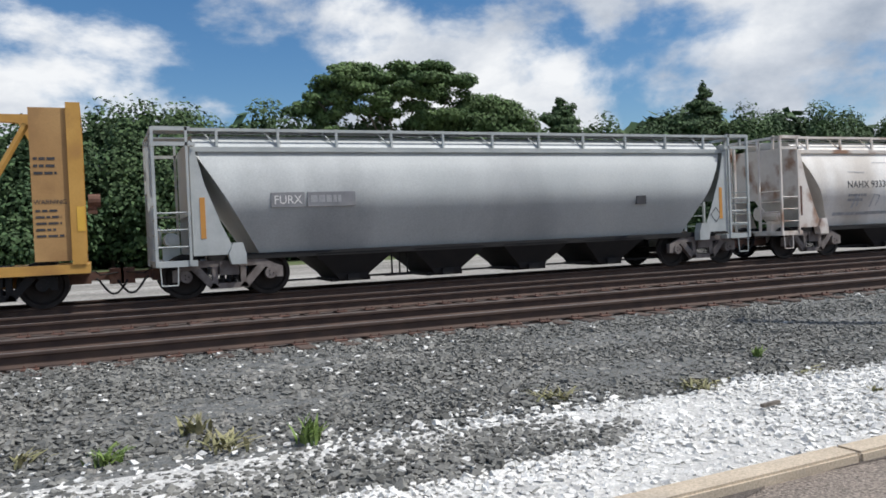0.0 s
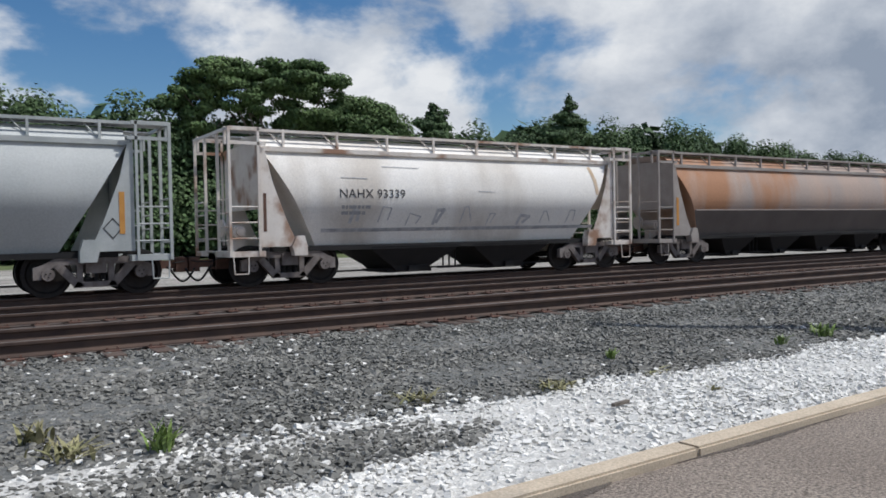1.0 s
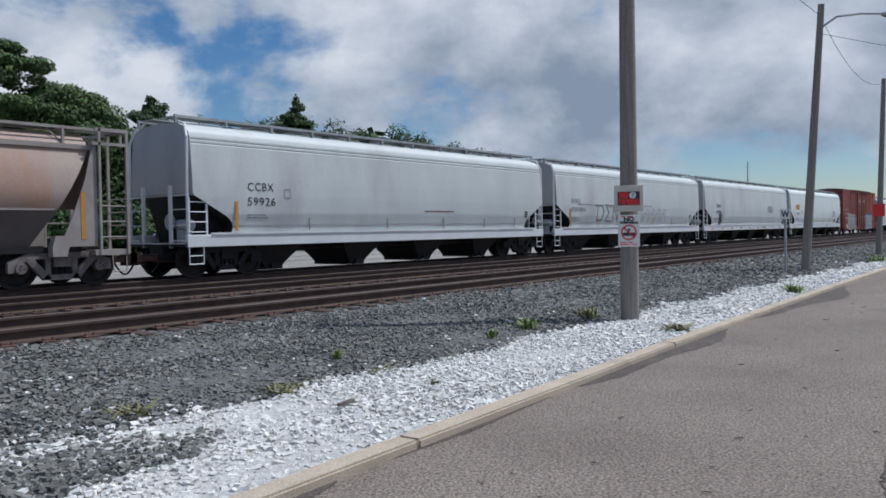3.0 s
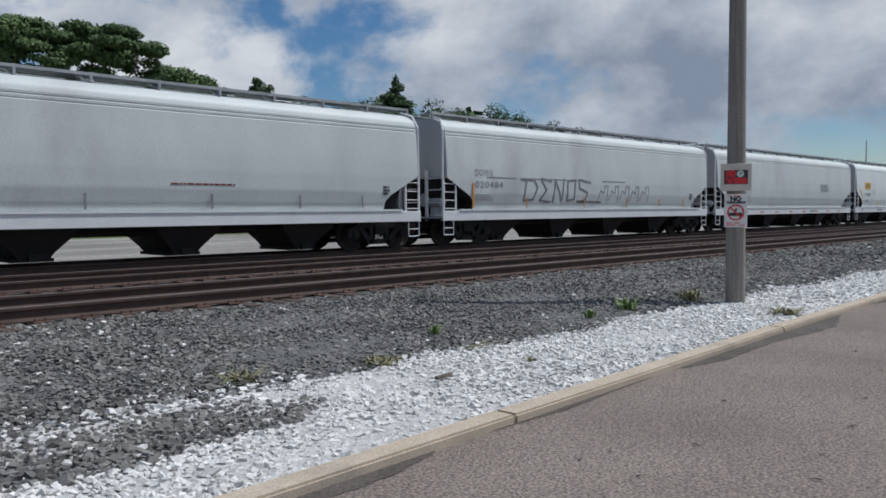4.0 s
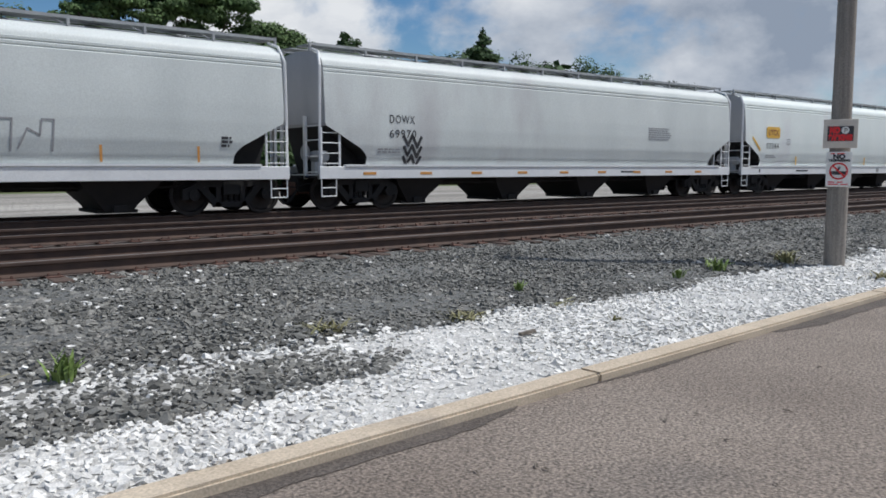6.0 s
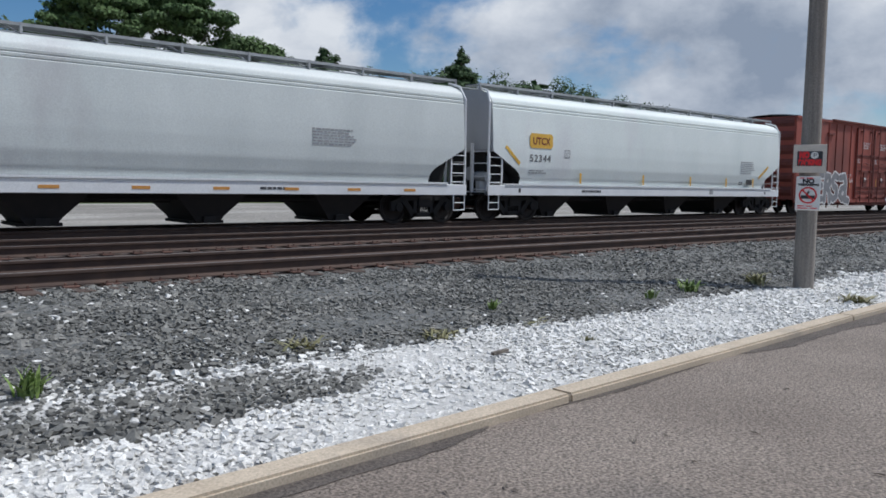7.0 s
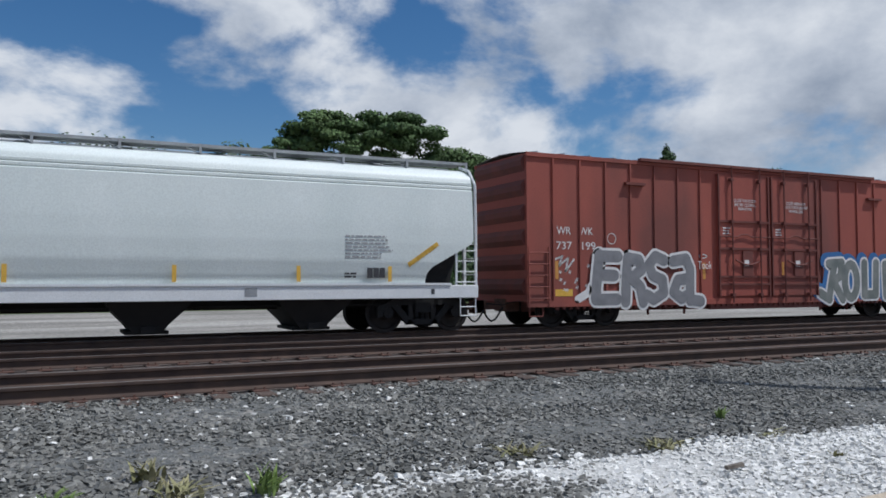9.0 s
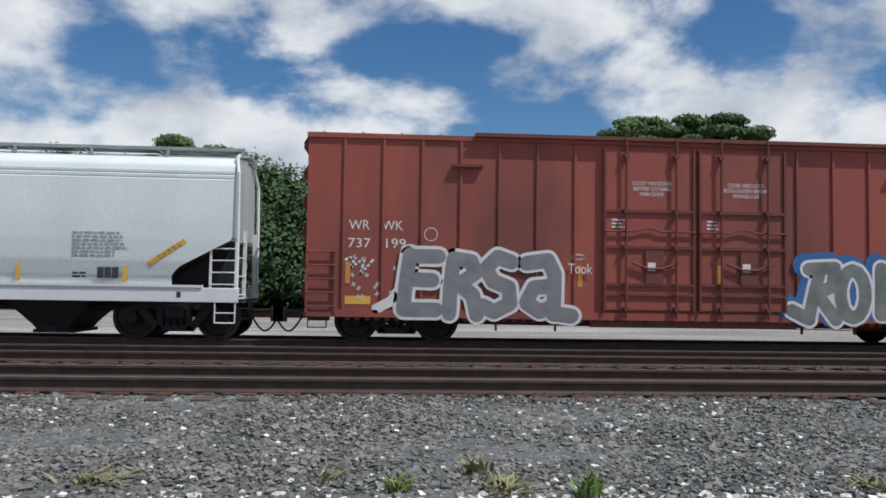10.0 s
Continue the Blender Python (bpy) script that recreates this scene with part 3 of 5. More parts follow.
    for i in range(90):
        px = -60 + i * 3.2 + rng.uniform(-1, 1)
        limb(bm, (px, 73.5, -0.4), (px + rng.uniform(-0.6, 0.6), 73.5, 10), 0.16, 0.08)
    tagged(thing("wood_trunks", bm, M["bark"], "thin trunks inside the belt of woods", "trunks"), kind="stuff")


def build_weed(x, y, n, height, spread, m, label, seed):
    rng = np.random.default_rng(seed)
    bm = bmesh.new()
    for _ in range(n):
        a = rng.uniform(0, 2 * math.pi)
        lean = rng.uniform(0.15, 1.0) * spread
        h = height * rng.uniform(0.5, 1.0)
        w = rng.uniform(0.010, 0.028) * (height / 0.3) ** 0.5
        bx, by = rng.normal(0, spread * 0.25), rng.normal(0, spread * 0.25)
        side = Vector((-math.sin(a), math.cos(a), 0))
        prev = None
        for k in range(4):
            t = k / 3
            c = Vector((bx + math.cos(a) * lean * t * t, by + math.sin(a) * lean * t * t, h * (t - 0.25 * t * t)))
            ww = w * (0.5, 1.0, 0.8, 0.06)[k]
            cur = (bm.verts.new(c - side * ww), bm.verts.new(c + side * ww + Vector((0, 0, 0.004))))
            if prev:
                bm.faces.new((prev[0], prev[1], cur[1], cur[0]))
            prev = cur
    ob = thing("weed", bm, m, label, "weed", "weeds in the gravel")
    ob.location = (x, y, ground_z(y) - 0.01)
    return ob


build_ground()
build_kerb()


def build_dirt():
    """Dark washed-in dirt along the kerb, and small debris on the road."""
    rng = random.Random(9)
    for a, b, w in ((-1.0, 3.9, 0.34), (7.6, 13.5, 0.42), (15, 24, 0.7), (4.2, 7.2, 0.08)):
        n = 40
        vs, fs = [], []
        for i in range(n + 1):
            t = i / n
            x = a + (b - a) * t
            y = 3.715 + bow(x)
            d = w * math.sin(math.pi * t) ** 0.7 * (0.75 + 0.25 * math.sin(9 * t + a)) * rng.uniform(0.9, 1.1)
            vs += [(x, y, -0.195), (x, y - d, -0.195)]
            if i:
                k = 2 * i
                fs.append((k - 2, k - 1, k + 1, k))
        tagged(new("dirt_strip", raw("dirt_strip", vs, fs, M["dirt"])), "dark washed-in dirt on asphalt along the kerb", "dirt", kind="structure")
    bm = bmesh.new()
    for _ in range(260):
        x, y = rng.uniform(0.5, 26), rng.uniform(-1.5, 3.65)
        l, w, a = rng.uniform(0.015, 0.06), rng.uniform(0.006, 0.014), rng.uniform(0, math.pi)
        c, s = math.cos(a), math.sin(a)
        q = [bm.verts.new((x + c * p - s * r, y + s * p + c * r, -0.192 + h)) for p, r, h in ((-l, 0, 0), (0, -w, 0.006), (l, 0, 0), (0, w, 0.01))]
        bm.faces.new(q)
    tagged(thing("road_debris", bm, M["bark"], "small dry leaves and twigs scattered on asphalt", "debris"), kind="stuff")
    bm = bmesh.new()
    pts = [(8.75, 1.24), (8.4, 1.1), (8.04, 1.03), (7.6, 1.1), (7.31, 1.05), (7.04, 0.99), (6.75, 0.99), (6.4, 0.98), (6.09, 0.95), (5.82, 0.91), (5.62, 0.85), (5.3, 0.72), (4.9, 0.66)]
    for (xa, ya), (xb, yb) in zip(pts, pts[1:]):
        steps = [(xa + (xb - xa) * i / 4 + rng.uniform(-0.025, 0.025), ya + (yb - ya) * i / 4 + rng.uniform(-0.025, 0.025)) for i in range(5)]
        steps[0], steps[-1] = (xa, ya), (xb, yb)
        for p, q in zip(steps, steps[1:]):
            rod(bm, (*p, -0.204), (*q, -0.204), rng.uniform(0.010, 0.017), 6)
    tagged(thing("asphalt_crack", bm, M["dirt"], "ragged dark crack in the worn asphalt", "crack"), kind="structure")


build_dirt()

# ---------------------------------------------------------------- railway cars
SIZE = 0.887  # of the cars' drawn sizes
SPEED = 12.72
WHEEL_R = 0.457
cars, axles = [], []
OLD = ((3.68, -1.26), (3.4, -1.40), (3.1, -1.50), (2.8, -1.555), (2.6, -1.572), (2.4, -1.558), (2.2, -1.505), (2.0, -1.435), (1.8, -1.355), (1.5, -1.235), (1.22, -1.12))
WHITE = ((4.07, -1.50), (3.6, -1.53), (3.1, -1.565), (2.6, -1.575), (2.1, -1.56), (1.72, -1.50), (1.5, -1.42))


def car_root(name, x0, label, category):
    root = tagged(new(name), label, category, "cars of the freight train")
    root.matrix_basis = pose(x0 * SIZE, TRAIN_Y, RAIL_Z)
    cars.append((root, x0 * SIZE))
    return root


def wheelset_mesh():
    bm = bmesh.new()
    for s in (-1, 1):
        prof = [(-0.065, 0.40), (-0.065, 0.445), (0.0, 0.457), (0.04, 0.462), (0.05, 0.485), (0.07, 0.478), (0.07, 0.40), (0.03, 0.36), (0.02, 0.2), (0.05, 0.14), (0.08, 0.12)]
        prof = [(-y * s * -1, r) for y, r in prof]
        lathe(bm, [(-0.06 * -s * -1, 0.13)] + [(-0.03 * s, 0.2), (-0.03 * s, 0.36)] + prof, s * 0.76, 28)
    rod(bm, (0, -1.02, 0), (0, 1.02, 0), 0.075, 10)
    # bolted end caps and cast web marks, which show the turning
    for s in (-1, 1):
        rod(bm, (0, s * 1.02, 0), (0, s * 1.10, 0), 0.10, 10)
        for i in range(3):
            a = 2 * math.pi * i / 3
            rod(bm, (0.05 * math.cos(a), s * 1.10, 0.05 * math.sin(a)), (0.05 * math.cos(a), s * 1.125, 0.05 * math.sin(a)), 0.016, 6)
    return finish("wheelset", bm, M["wheel"], 40)


WHEELSET = wheelset_mesh()


def frame_mesh(material):
    bm = bmesh.new()
    for y0, y1 in ((-1.08, -0.95), (0.95, 1.08)):
        slab(bm, [(-1.16, 0.60), (-0.98, 0.66), (-0.75, 0.79), (0.75, 0.79), (0.98, 0.66), (1.16, 0.60), (1.16, 0.36), (1.02, 0.36), (0.98, 0.53), (0.66, 0.64), (-0.66, 0.64), (-0.98, 0.53), (-1.02, 0.36), (-1.16, 0.36)], y0, y1)
        for s in (-1, 1):
            pts = [(-0.80 * s, 0.62), (-0.60 * s, 0.64), (-0.22 * s, 0.20), (-0.40 * s, 0.18)]
            slab(bm, pts if s > 0 else pts[::-1], y0, y1)
            pts = [(-0.36 * s, 0.66), (-0.24 * s, 0.66), (-0.24 * s, 0.22), (-0.36 * s, 0.30)]
            slab(bm, pts if s > 0 else pts[::-1], y0 + 0.01, y1 - 0.01)
            rod(bm, (0.89 * s, y0 - 0.03, WHEEL_R), (0.89 * s, y1 + 0.03, WHEEL_R), 0.125, 12)
        slab(bm, [(-0.42, 0.17), (0.42, 0.17), (0.36, 0.29), (-0.36, 0.29)], y0, y1)
    box(bm, -0.2, 0.2, -1.12, 1.12, 0.46, 0.74)
    box(bm, -0.3, 0.3, -0.5, 0.5, 0.7, 0.86)
    return finish("truck", bm, material)


def spring_mesh():
    bm = bmesh.new()
    for s in (-1, 1):
        for dx in (-0.14, 0, 0.14):
            for k in range(5):
                rod(bm, (dx, s * 1.02, 0.29 + 0.034 * k), (dx, s * 1.02, 0.312 + 0.034 * k), 0.06, 8)
    box(bm, -0.2, 0.2, -1.06, 1.06, 0.285, 0.30)
    return finish("spring_pack", bm, M["black"])


SPRINGS = spring_mesh()
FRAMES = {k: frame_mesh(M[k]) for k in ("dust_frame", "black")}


def trucks(root, xs, kind):
    for x in xs:
        t = shared("truck", FRAMES[kind], root, pose(x, 0, 0))
        shared("spring_pack", SPRINGS, t, pose(0, 0, 0))
        for dx in (-0.89, 0.89):
            w = shared("wheelset", WHEELSET, t, pose(dx, 0, WHEEL_R))
            axles.append(w)


def coupler(root, x, way, m="rust_frame"):
    """Drawbar, knuckle, cut lever and hose; way is -1 at the left end."""
    bm = bmesh.new()
    box(bm, min(x, x + way * 0.75), max(x, x + way * 0.75), -0.09, 0.09, 0.72, 0.92)
    slab(bm, [(x + way * 0.66, 0.62), (x + way * 0.98, 0.62), (x + way * 0.98, 1.0), (x + way * 0.66, 1.0)][:: int(way)], -0.2, 0.16)
    box(bm, min(x - way * 0.5, x), max(x - way * 0.5, x), -0.32, 0.32, 0.66, 1.04)
    part("coupler", bm, M[m], root, "rusty knuckle coupler")
    bm = bmesh.new()
    pts = [(x + way * 0.1, -0.35, 0.78)] + [(x + way * (0.18 + 0.62 * i / 8), -0.38, 0.72 - 0.33 * math.sin(math.pi * i / 8)) for i in range(9)]
    tube(bm, pts, 0.028, 6)
    tube(bm, [(x - way * 0.05, -1.35, 0.98), (x + way * 0.1, -0.9, 0.96), (x + way * 0.2, -0.5, 0.86), (x + way * 0.6, -0.2, 0.9)], 0.014, 5)
    part("brake_hose", bm, M["black"], root, "black rubber brake hose")


def ladder(root, x0, x1, y, z0, z1, n, m, r=0.016, name="ladder"):
    bm = bmesh.new()
    for x in (x0, x1):
        box(bm, x - 0.028, x + 0.028, y - 0.02, y + 0.02, z0, z1)
    for i in range(n):
        z = z0 + (z1 - z0) * (i + 0.5) / n
        rod(bm, (x0, y - 0.02, z), (x1, y - 0.02, z), r, 6)
    return part(name, bm, m, root)


def hull(bm, prof, x_at, L, n=1):
    """Body of a section (y, z) whose end stations follow x_at(z), alike at both ends."""
    m = len(prof)
    rings = []
    for k in range(n + 1):
        t = k / n
        rings.append([bm.verts.new((x_at(z) + (L - 2 * x_at(z)) * t, y, z)) for y, z in prof])
    for p, q in zip(rings, rings[1:]):
        for i in range(m):
            j = (i + 1) % m
            bm.faces.new((p[i], p[j], q[j], q[i]))
    return rings


def hopper_bays(root, xs, half, z0, z1, m, deep=1.25):
    for x in xs:
        bm = bmesh.new()
        w = half
        rings = []
        for z, hw, hy in ((z1, w, deep), (z1 - 0.12, w * 0.93, deep * 0.95), (z0 + 0.16, w * 0.46, 0.95), (z0, w * 0.34, 0.92)):
            rings.append([bm.verts.new(p) for p in ((x - hw, -hy, z), (x + hw, -hy, z), (x + hw, hy, z), (x - hw, hy, z))])
        for p, q in zip(rings, rings[1:]):
            for i in range(4):
                bm.faces.new((p[i], p[(i + 1) % 4], q[(i + 1) % 4], q[i]))
        bm.faces.new(rings[-1])
        box(bm, x - w * 0.5, x + w * 0.5, -0.8, 0.8, z0 - 0.05, z0 + 0.03)
        box(bm, x - 0.16, x + 0.16, -1.05, -0.9, z0 - 0.02, z0 + 0.14)
        part("hopper_outlet", bm, m, root)


def roof_walk(root, L, z, y_edge, m, x0=0.3, posts=10, rail=0.20, braces=True):
    """Running boards on the roof with their edge rail, posts and braces."""
    bm = bmesh.new()
    for s in (-1, 1):
        box(bm, x0, L - x0, s * y_edge - 0.03, s * y_edge + 0.03, z - 0.05, z + 0.02)
        for i in range(posts + 1):
            x = x0 + (L - 2 * x0) * i / posts
            box(bm, x - 0.03, x + 0.03, s * y_edge - 0.035, s * y_edge + 0.035, z - rail, z + 0.03)
            if braces and 0 < i < posts:
                rod(bm, (x, s * y_edge, z - rail), (x - 0.32, s * (y_edge - 0.25), z - 0.02), 0.018, 5)
    part("roof_walk_rail", bm, m, root)
    for s in (-1, 1):
        bm = bmesh.new()
        box(bm, x0, L - x0, s * (y_edge - 0.45) - 0.3, s * (y_edge - 0.45) + 0.3, z - 0.03, z)
        part("running_board", bm, M["grey_roof"], root, "steel grating running board")
    for i in range(8):
        bm = bmesh.new()
        lathe_z(bm, 1.5 + (L - 3) * (i + 0.5) / 8, 0.0, z - 0.3, z - 0.06, 0.3)
        part("roof_hatch", bm, m, root)


def lathe_z(bm, x, y, z0, z1, r, seg=14):
    rings = [[bm.verts.new((x + k * r * math.cos(2 * math.pi * i / seg), y + k * r * math.sin(2 * math.pi * i / seg), z)) for i in range(seg)] for k, z in ((1, z0), (1, z1 - 0.03), (0.85, z1))]
    for p, q in zip(rings, rings[1:]):
        for i in range(seg):
            bm.faces.new((p[i], p[(i + 1) % seg], q[(i + 1) % seg], q[i]))
    bm.faces.new(rings[-1])


def strips(root, xs, y, z0, z1, m, name="reflector", w=0.1):
    for x in xs:
        bm = bmesh.new()
        box(bm, x, x + w, y - 0.004, y + 0.004, z0, z1)
        part(name, bm, m, root)


def bars(root, x, z, y, w, n, h, gap, m, name="stencil", seed=0):
    """Small writing that cannot be read, as rows of bars."""
    rng = random.Random(seed)
    bm = bmesh.new()
    for i in range(n):
        a = x
        end = x + w * rng.uniform(0.7, 1.0)
        while a < end:
            b = min(a + rng.uniform(0.06, 0.22), end)
            box(bm, a, b, y - 0.002, y + 0.003, z - i * gap, z - i * gap + h)
            a = b + 0.035
    return tagged(part(name, bm, m, root), kind="stuff")


def brake_gear(root, x, y, z, way, m):
    bm = bmesh.new()
    rod(bm, (x, y - 0.30, z), (x, y + 0.28, z), 0.17, 14)
    rod(bm, (x, y - 0.36, z), (x, y - 0.30, z), 0.1, 12)
    box(bm, x - 0.2, x + 0.2, y - 0.1, y + 0.1, z - 0.5, z - 0.15)
    rod(bm, (x + way * 0.2, y + 0.4, z + 0.1), (x + way * 0.25, y + 0.4, z + 0.1), 0.24, 16)
    part("brake_cylinder", bm, m, root, "dusty brake cylinder and valve")


def old_hopper(name, x0, L, body, trim, low, label, bays, truck_x=1.7):
    """Covered hopper with rounded sides, open end platforms and slanted end sheets."""
    root = car_root(name, x0, label, "hopper car")
    side = [(-0.85, 4.14), (-1.17, 3.9)] + [(y, z) for z, y in OLD]
    prof = [(0, 4.2)] + side + [(-side[-1][0], 1.22)] + [(-y, z) for y, z in side[:-1][::-1]]
    slope = lambda z: 0.98 if z > 3.7 else 0.98 + (3.7 - z) * 0.60
    bm = bmesh.new()
    r = hull(bm, prof, slope, L, 8)
    bm.faces.new(r[0])
    bm.faces.new(r[-1])
    b = part("body", bm, body, root, smooth=50)
    # shear plates and end sheets
    for e in (0, 1):
        fx = (lambda x: x) if e == 0 else (lambda x: L - x)
        w = -1 if e == 0 else 1
        for y0, y1 in ((-1.46, -1.44), (1.44, 1.46)):
            bm = bmesh.new()
            pts = [(fx(0.86), 1.22), (fx(1.86), 1.22), (fx(1.55), 1.9), (fx(1.18), 2.9), (fx(0.99), 3.72), (fx(0.86), 3.78)]
            slab(bm, pts if e == 0 else pts[::-1], y0, y1)
            part("shear_plate", bm, trim, root, "flat side plate at the car end")
        bm = bmesh.new()
        box(bm, min(fx(0.86), fx(0.9)), max(fx(0.86), fx(0.9)), -1.44, 1.44, 2.2, 3.95)
        part("end_sheet", bm, trim, root)
        bm = bmesh.new()
        for y in (-1.5, -0.55, 0.55, 1.5):
            box(bm, fx(0.04) - 0.035, fx(0.04) + 0.035, y - 0.035, y + 0.035, 1.0, 4.26)
        for y in (-1.5, 1.5):
            box(bm, fx(0.8) - 0.03, fx(0.8) + 0.03, y - 0.03, y + 0.03, 1.0, 4.26)
            for z in (1.45, 1.85, 2.25):
                rod(bm, (fx(0.04), y, z), (fx(0.8), y, z), 0.02, 6)
            box(bm, min(fx(0.04), fx(0.9)), max(fx(0.04), fx(0.9)), y - 0.03, y + 0.03, 4.18, 4.27)
            box(bm, min(fx(0.04), fx(1.0)), max(fx(0.04), fx(1.0)), y - 0.03, y + 0.03, 3.82, 3.9)
        for z in (1.4, 1.75, 2.1, 2.45):
            rod(bm, (fx(0.04), -1.5, z), (fx(0.04), -0.55, z), 0.018, 6)
            rod(bm, (fx(0.04), 0.55, z), (fx(0.04), 1.5, z), 0.018, 6)
        box(bm, fx(0.04) - 0.03, fx(0.04) + 0.03, -1.5, 1.5, 4.18, 4.26)
        part("end_frame", bm, trim, root, "end posts and grab irons")
        bm = bmesh.new()
        box(bm, min(fx(0), fx(0.95)), max(fx(0), fx(0.95)), -1.5, 1.5, 0.98, 1.12)
        box(bm, min(fx(0.0), fx(2.6)), max(fx(0.0), fx(2.6)), -0.3, 0.3, 0.72, 1.1)
        part("end_platform", bm, trim, root)
        bm = bmesh.new()
        pts = [(fx(1.72), 0.98), (fx(2.08), 0.98), (fx(2.08), 1.22), (fx(2.0), 1.5), (fx(1.78), 1.5), (fx(1.66), 1.22)]
        slab(bm, pts if e == 0 else pts[::-1], -1.55, -1.3)
        part("jacking_pad", bm, trim, root)
        bm = bmesh.new()
        tube(bm, [(fx(0.5), -1.5, 1.0), (fx(0.48), -1.52, 0.55), (fx(0.12), -1.52, 0.55), (fx(0.1), -1.5, 1.0)], 0.016, 5)
        part("step", bm, trim, root)
        coupler(root, fx(0.0), w)
    brake_gear(root, 0.42, -0.75, 1.62, -1, trim)
    bm = bmesh.new()
    box(bm, 1.2, L - 1.2, -1.24, -1.08, 1.08, 1.22)
    box(bm, 1.2, L - 1.2, 1.08, 1.24, 1.08, 1.22)
    part("side_sill", bm, low, root)
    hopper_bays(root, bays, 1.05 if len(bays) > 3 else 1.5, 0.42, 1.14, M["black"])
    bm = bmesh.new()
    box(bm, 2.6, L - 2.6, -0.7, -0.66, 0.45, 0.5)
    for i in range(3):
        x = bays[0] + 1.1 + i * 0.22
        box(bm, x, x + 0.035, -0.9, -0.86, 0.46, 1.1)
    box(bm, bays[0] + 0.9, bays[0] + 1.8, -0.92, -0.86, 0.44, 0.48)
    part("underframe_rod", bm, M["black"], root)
    bm = bmesh.new()
    for y0, y1 in ((-1.33, -1.24), (1.24, 1.33)):
        box(bm, 0.9, L - 0.9, y0, y1, 3.70, 3.82)
    part("top_chord", bm, trim, root, "long beam along the roof edge")
    roof_walk(root, L, 4.26, 1.2, trim, 0.04, int(L / 1.5), 0.42)
    trucks(root, (truck_x, L - truck_x), "dust_frame")
    return root


def center_hopper(name, x0, L, label, body=None, text=None, marks="reflector"):
    """Large covered hopper with a deep white side sill and rounded end pockets, their shade painted black."""
    body = body or M["white_paint"]
    root = car_root(name, x0, label, "hopper car")
    side = [(-0.85, 4.72), (-1.2, 4.60), (-1.38, 4.46), (-1.42, 4.40), (-1.44, 4.30), (-1.475, 4.29), (-1.475, 4.23), (-1.45, 4.21), (-1.485, 4.18), (-1.485, 4.12), (-1.46, 4.10), (-1.50, 4.07), (-1.53, 3.6), (-1.565, 3.1), (-1.575, 2.6), (-1.56, 2.1), (-1.50, 1.72), (-1.42, 1.5)]
    prof = [(0, 4.78)] + side + [(1.42, 1.5)] + [(-y, z) for y, z in side[:-1][::-1]]

    def pocket(z):
        if z > 2.62:
            return 0.22
        if z > 1.98:
            return 0.22 + 1.2 * (2.62 - z) / 0.64
        return 1.42 + 0.22 * math.sin(min((1.98 - z) / 0.30, 1) * math.pi / 2)

    bm = bmesh.new()
    # more stations on the lower side, so that the pocket's edge is round
    fine = []
    for a, b in zip(prof, prof[1:] + prof[:1]):
        fine.append(a)
        if min(a[1], b[1]) < 2.8 and abs(a[1] - b[1]) > 0.2:
            fine += [(a[0] + (b[0] - a[0]) * t, a[1] + (b[1] - a[1]) * t) for t in (0.17, 0.33, 0.5, 0.67, 0.83)]
    r = hull(bm, fine, pocket, L, 6)
    part("body", bm, body, root, smooth=28)
    for e in (0, 1):
        bm = bmesh.new()
        ring = [bm.verts.new((pocket(z) if e == 0 else L - pocket(z), y, z)) for y, z in fine]
        # rows across the car from side to side
        rows = {}
        for v, (y, z) in zip(ring, fine):
            rows.setdefault(round(z, 4), []).append(v)
        zs = sorted(rows)
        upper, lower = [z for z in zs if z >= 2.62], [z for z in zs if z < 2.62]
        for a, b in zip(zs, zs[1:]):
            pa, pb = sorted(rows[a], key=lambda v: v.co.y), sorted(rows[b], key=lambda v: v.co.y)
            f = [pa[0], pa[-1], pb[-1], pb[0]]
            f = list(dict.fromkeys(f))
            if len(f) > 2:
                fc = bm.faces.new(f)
                # the slope sheet below faces down: its shade is painted black
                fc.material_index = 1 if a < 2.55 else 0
        # upper end is painted greyer than the sides, as if shaded
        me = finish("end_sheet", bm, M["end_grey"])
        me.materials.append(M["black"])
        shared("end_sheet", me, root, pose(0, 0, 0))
        fx = (lambda x: x) if e == 0 else (lambda x: L - x)
        w = -1 if e == 0 else 1
        bm = bmesh.new()
        for y in (-1.47, 1.47):
            tube(bm, [(fx(0.10), y, 1.1), (fx(0.10), y, 2.9), (fx(0.12), y, 4.25), (fx(0.2), y * 0.86, 4.66), (fx(0.22), y * 0.5, 4.82)], 0.045, 6)
        box(bm, fx(0.08) - 0.03, fx(0.08) + 0.03, -1.5, 1.5, 1.12, 1.24)
        for y in (-0.7, 0.7):
            box(bm, fx(0.06) - 0.04, fx(0.06) + 0.04, y - 0.05, y + 0.05, 1.1, 2.9)
        for z in (1.3, 1.75, 2.2, 2.6):
            rod(bm, (fx(0.05), -1.47, z), (fx(0.05), -0.72, z), 0.016, 6)
            rod(bm, (fx(0.05), 0.72, z), (fx(0.05), 1.47, z), 0.016, 6)
        part("end_frame", bm, M["white_trim"], root, "white end posts and grab irons")
        ladder(root, min(fx(0.12), fx(0.72)), max(fx(0.12), fx(0.72)), -1.5, 1.4, 2.55, 4, M["white_trim"])
        bm = bmesh.new()
        tube(bm, [(fx(0.12), -1.5, 1.12), (fx(0.12), -1.5, 0.62), (fx(0.6), -1.5, 0.62), (fx(0.6), -1.5, 1.12)], 0.018, 6)
        rod(bm, (fx(0.12), -1.5, 0.86), (fx(0.6), -1.5, 0.86), 0.016, 6)
        part("step", bm, M["white_trim"], root)
        bm = bmesh.new()
        box(bm, min(fx(0.02), fx(0.9)), max(fx(0.02), fx(0.9)), -1.4, 1.4, 1.12, 1.2)
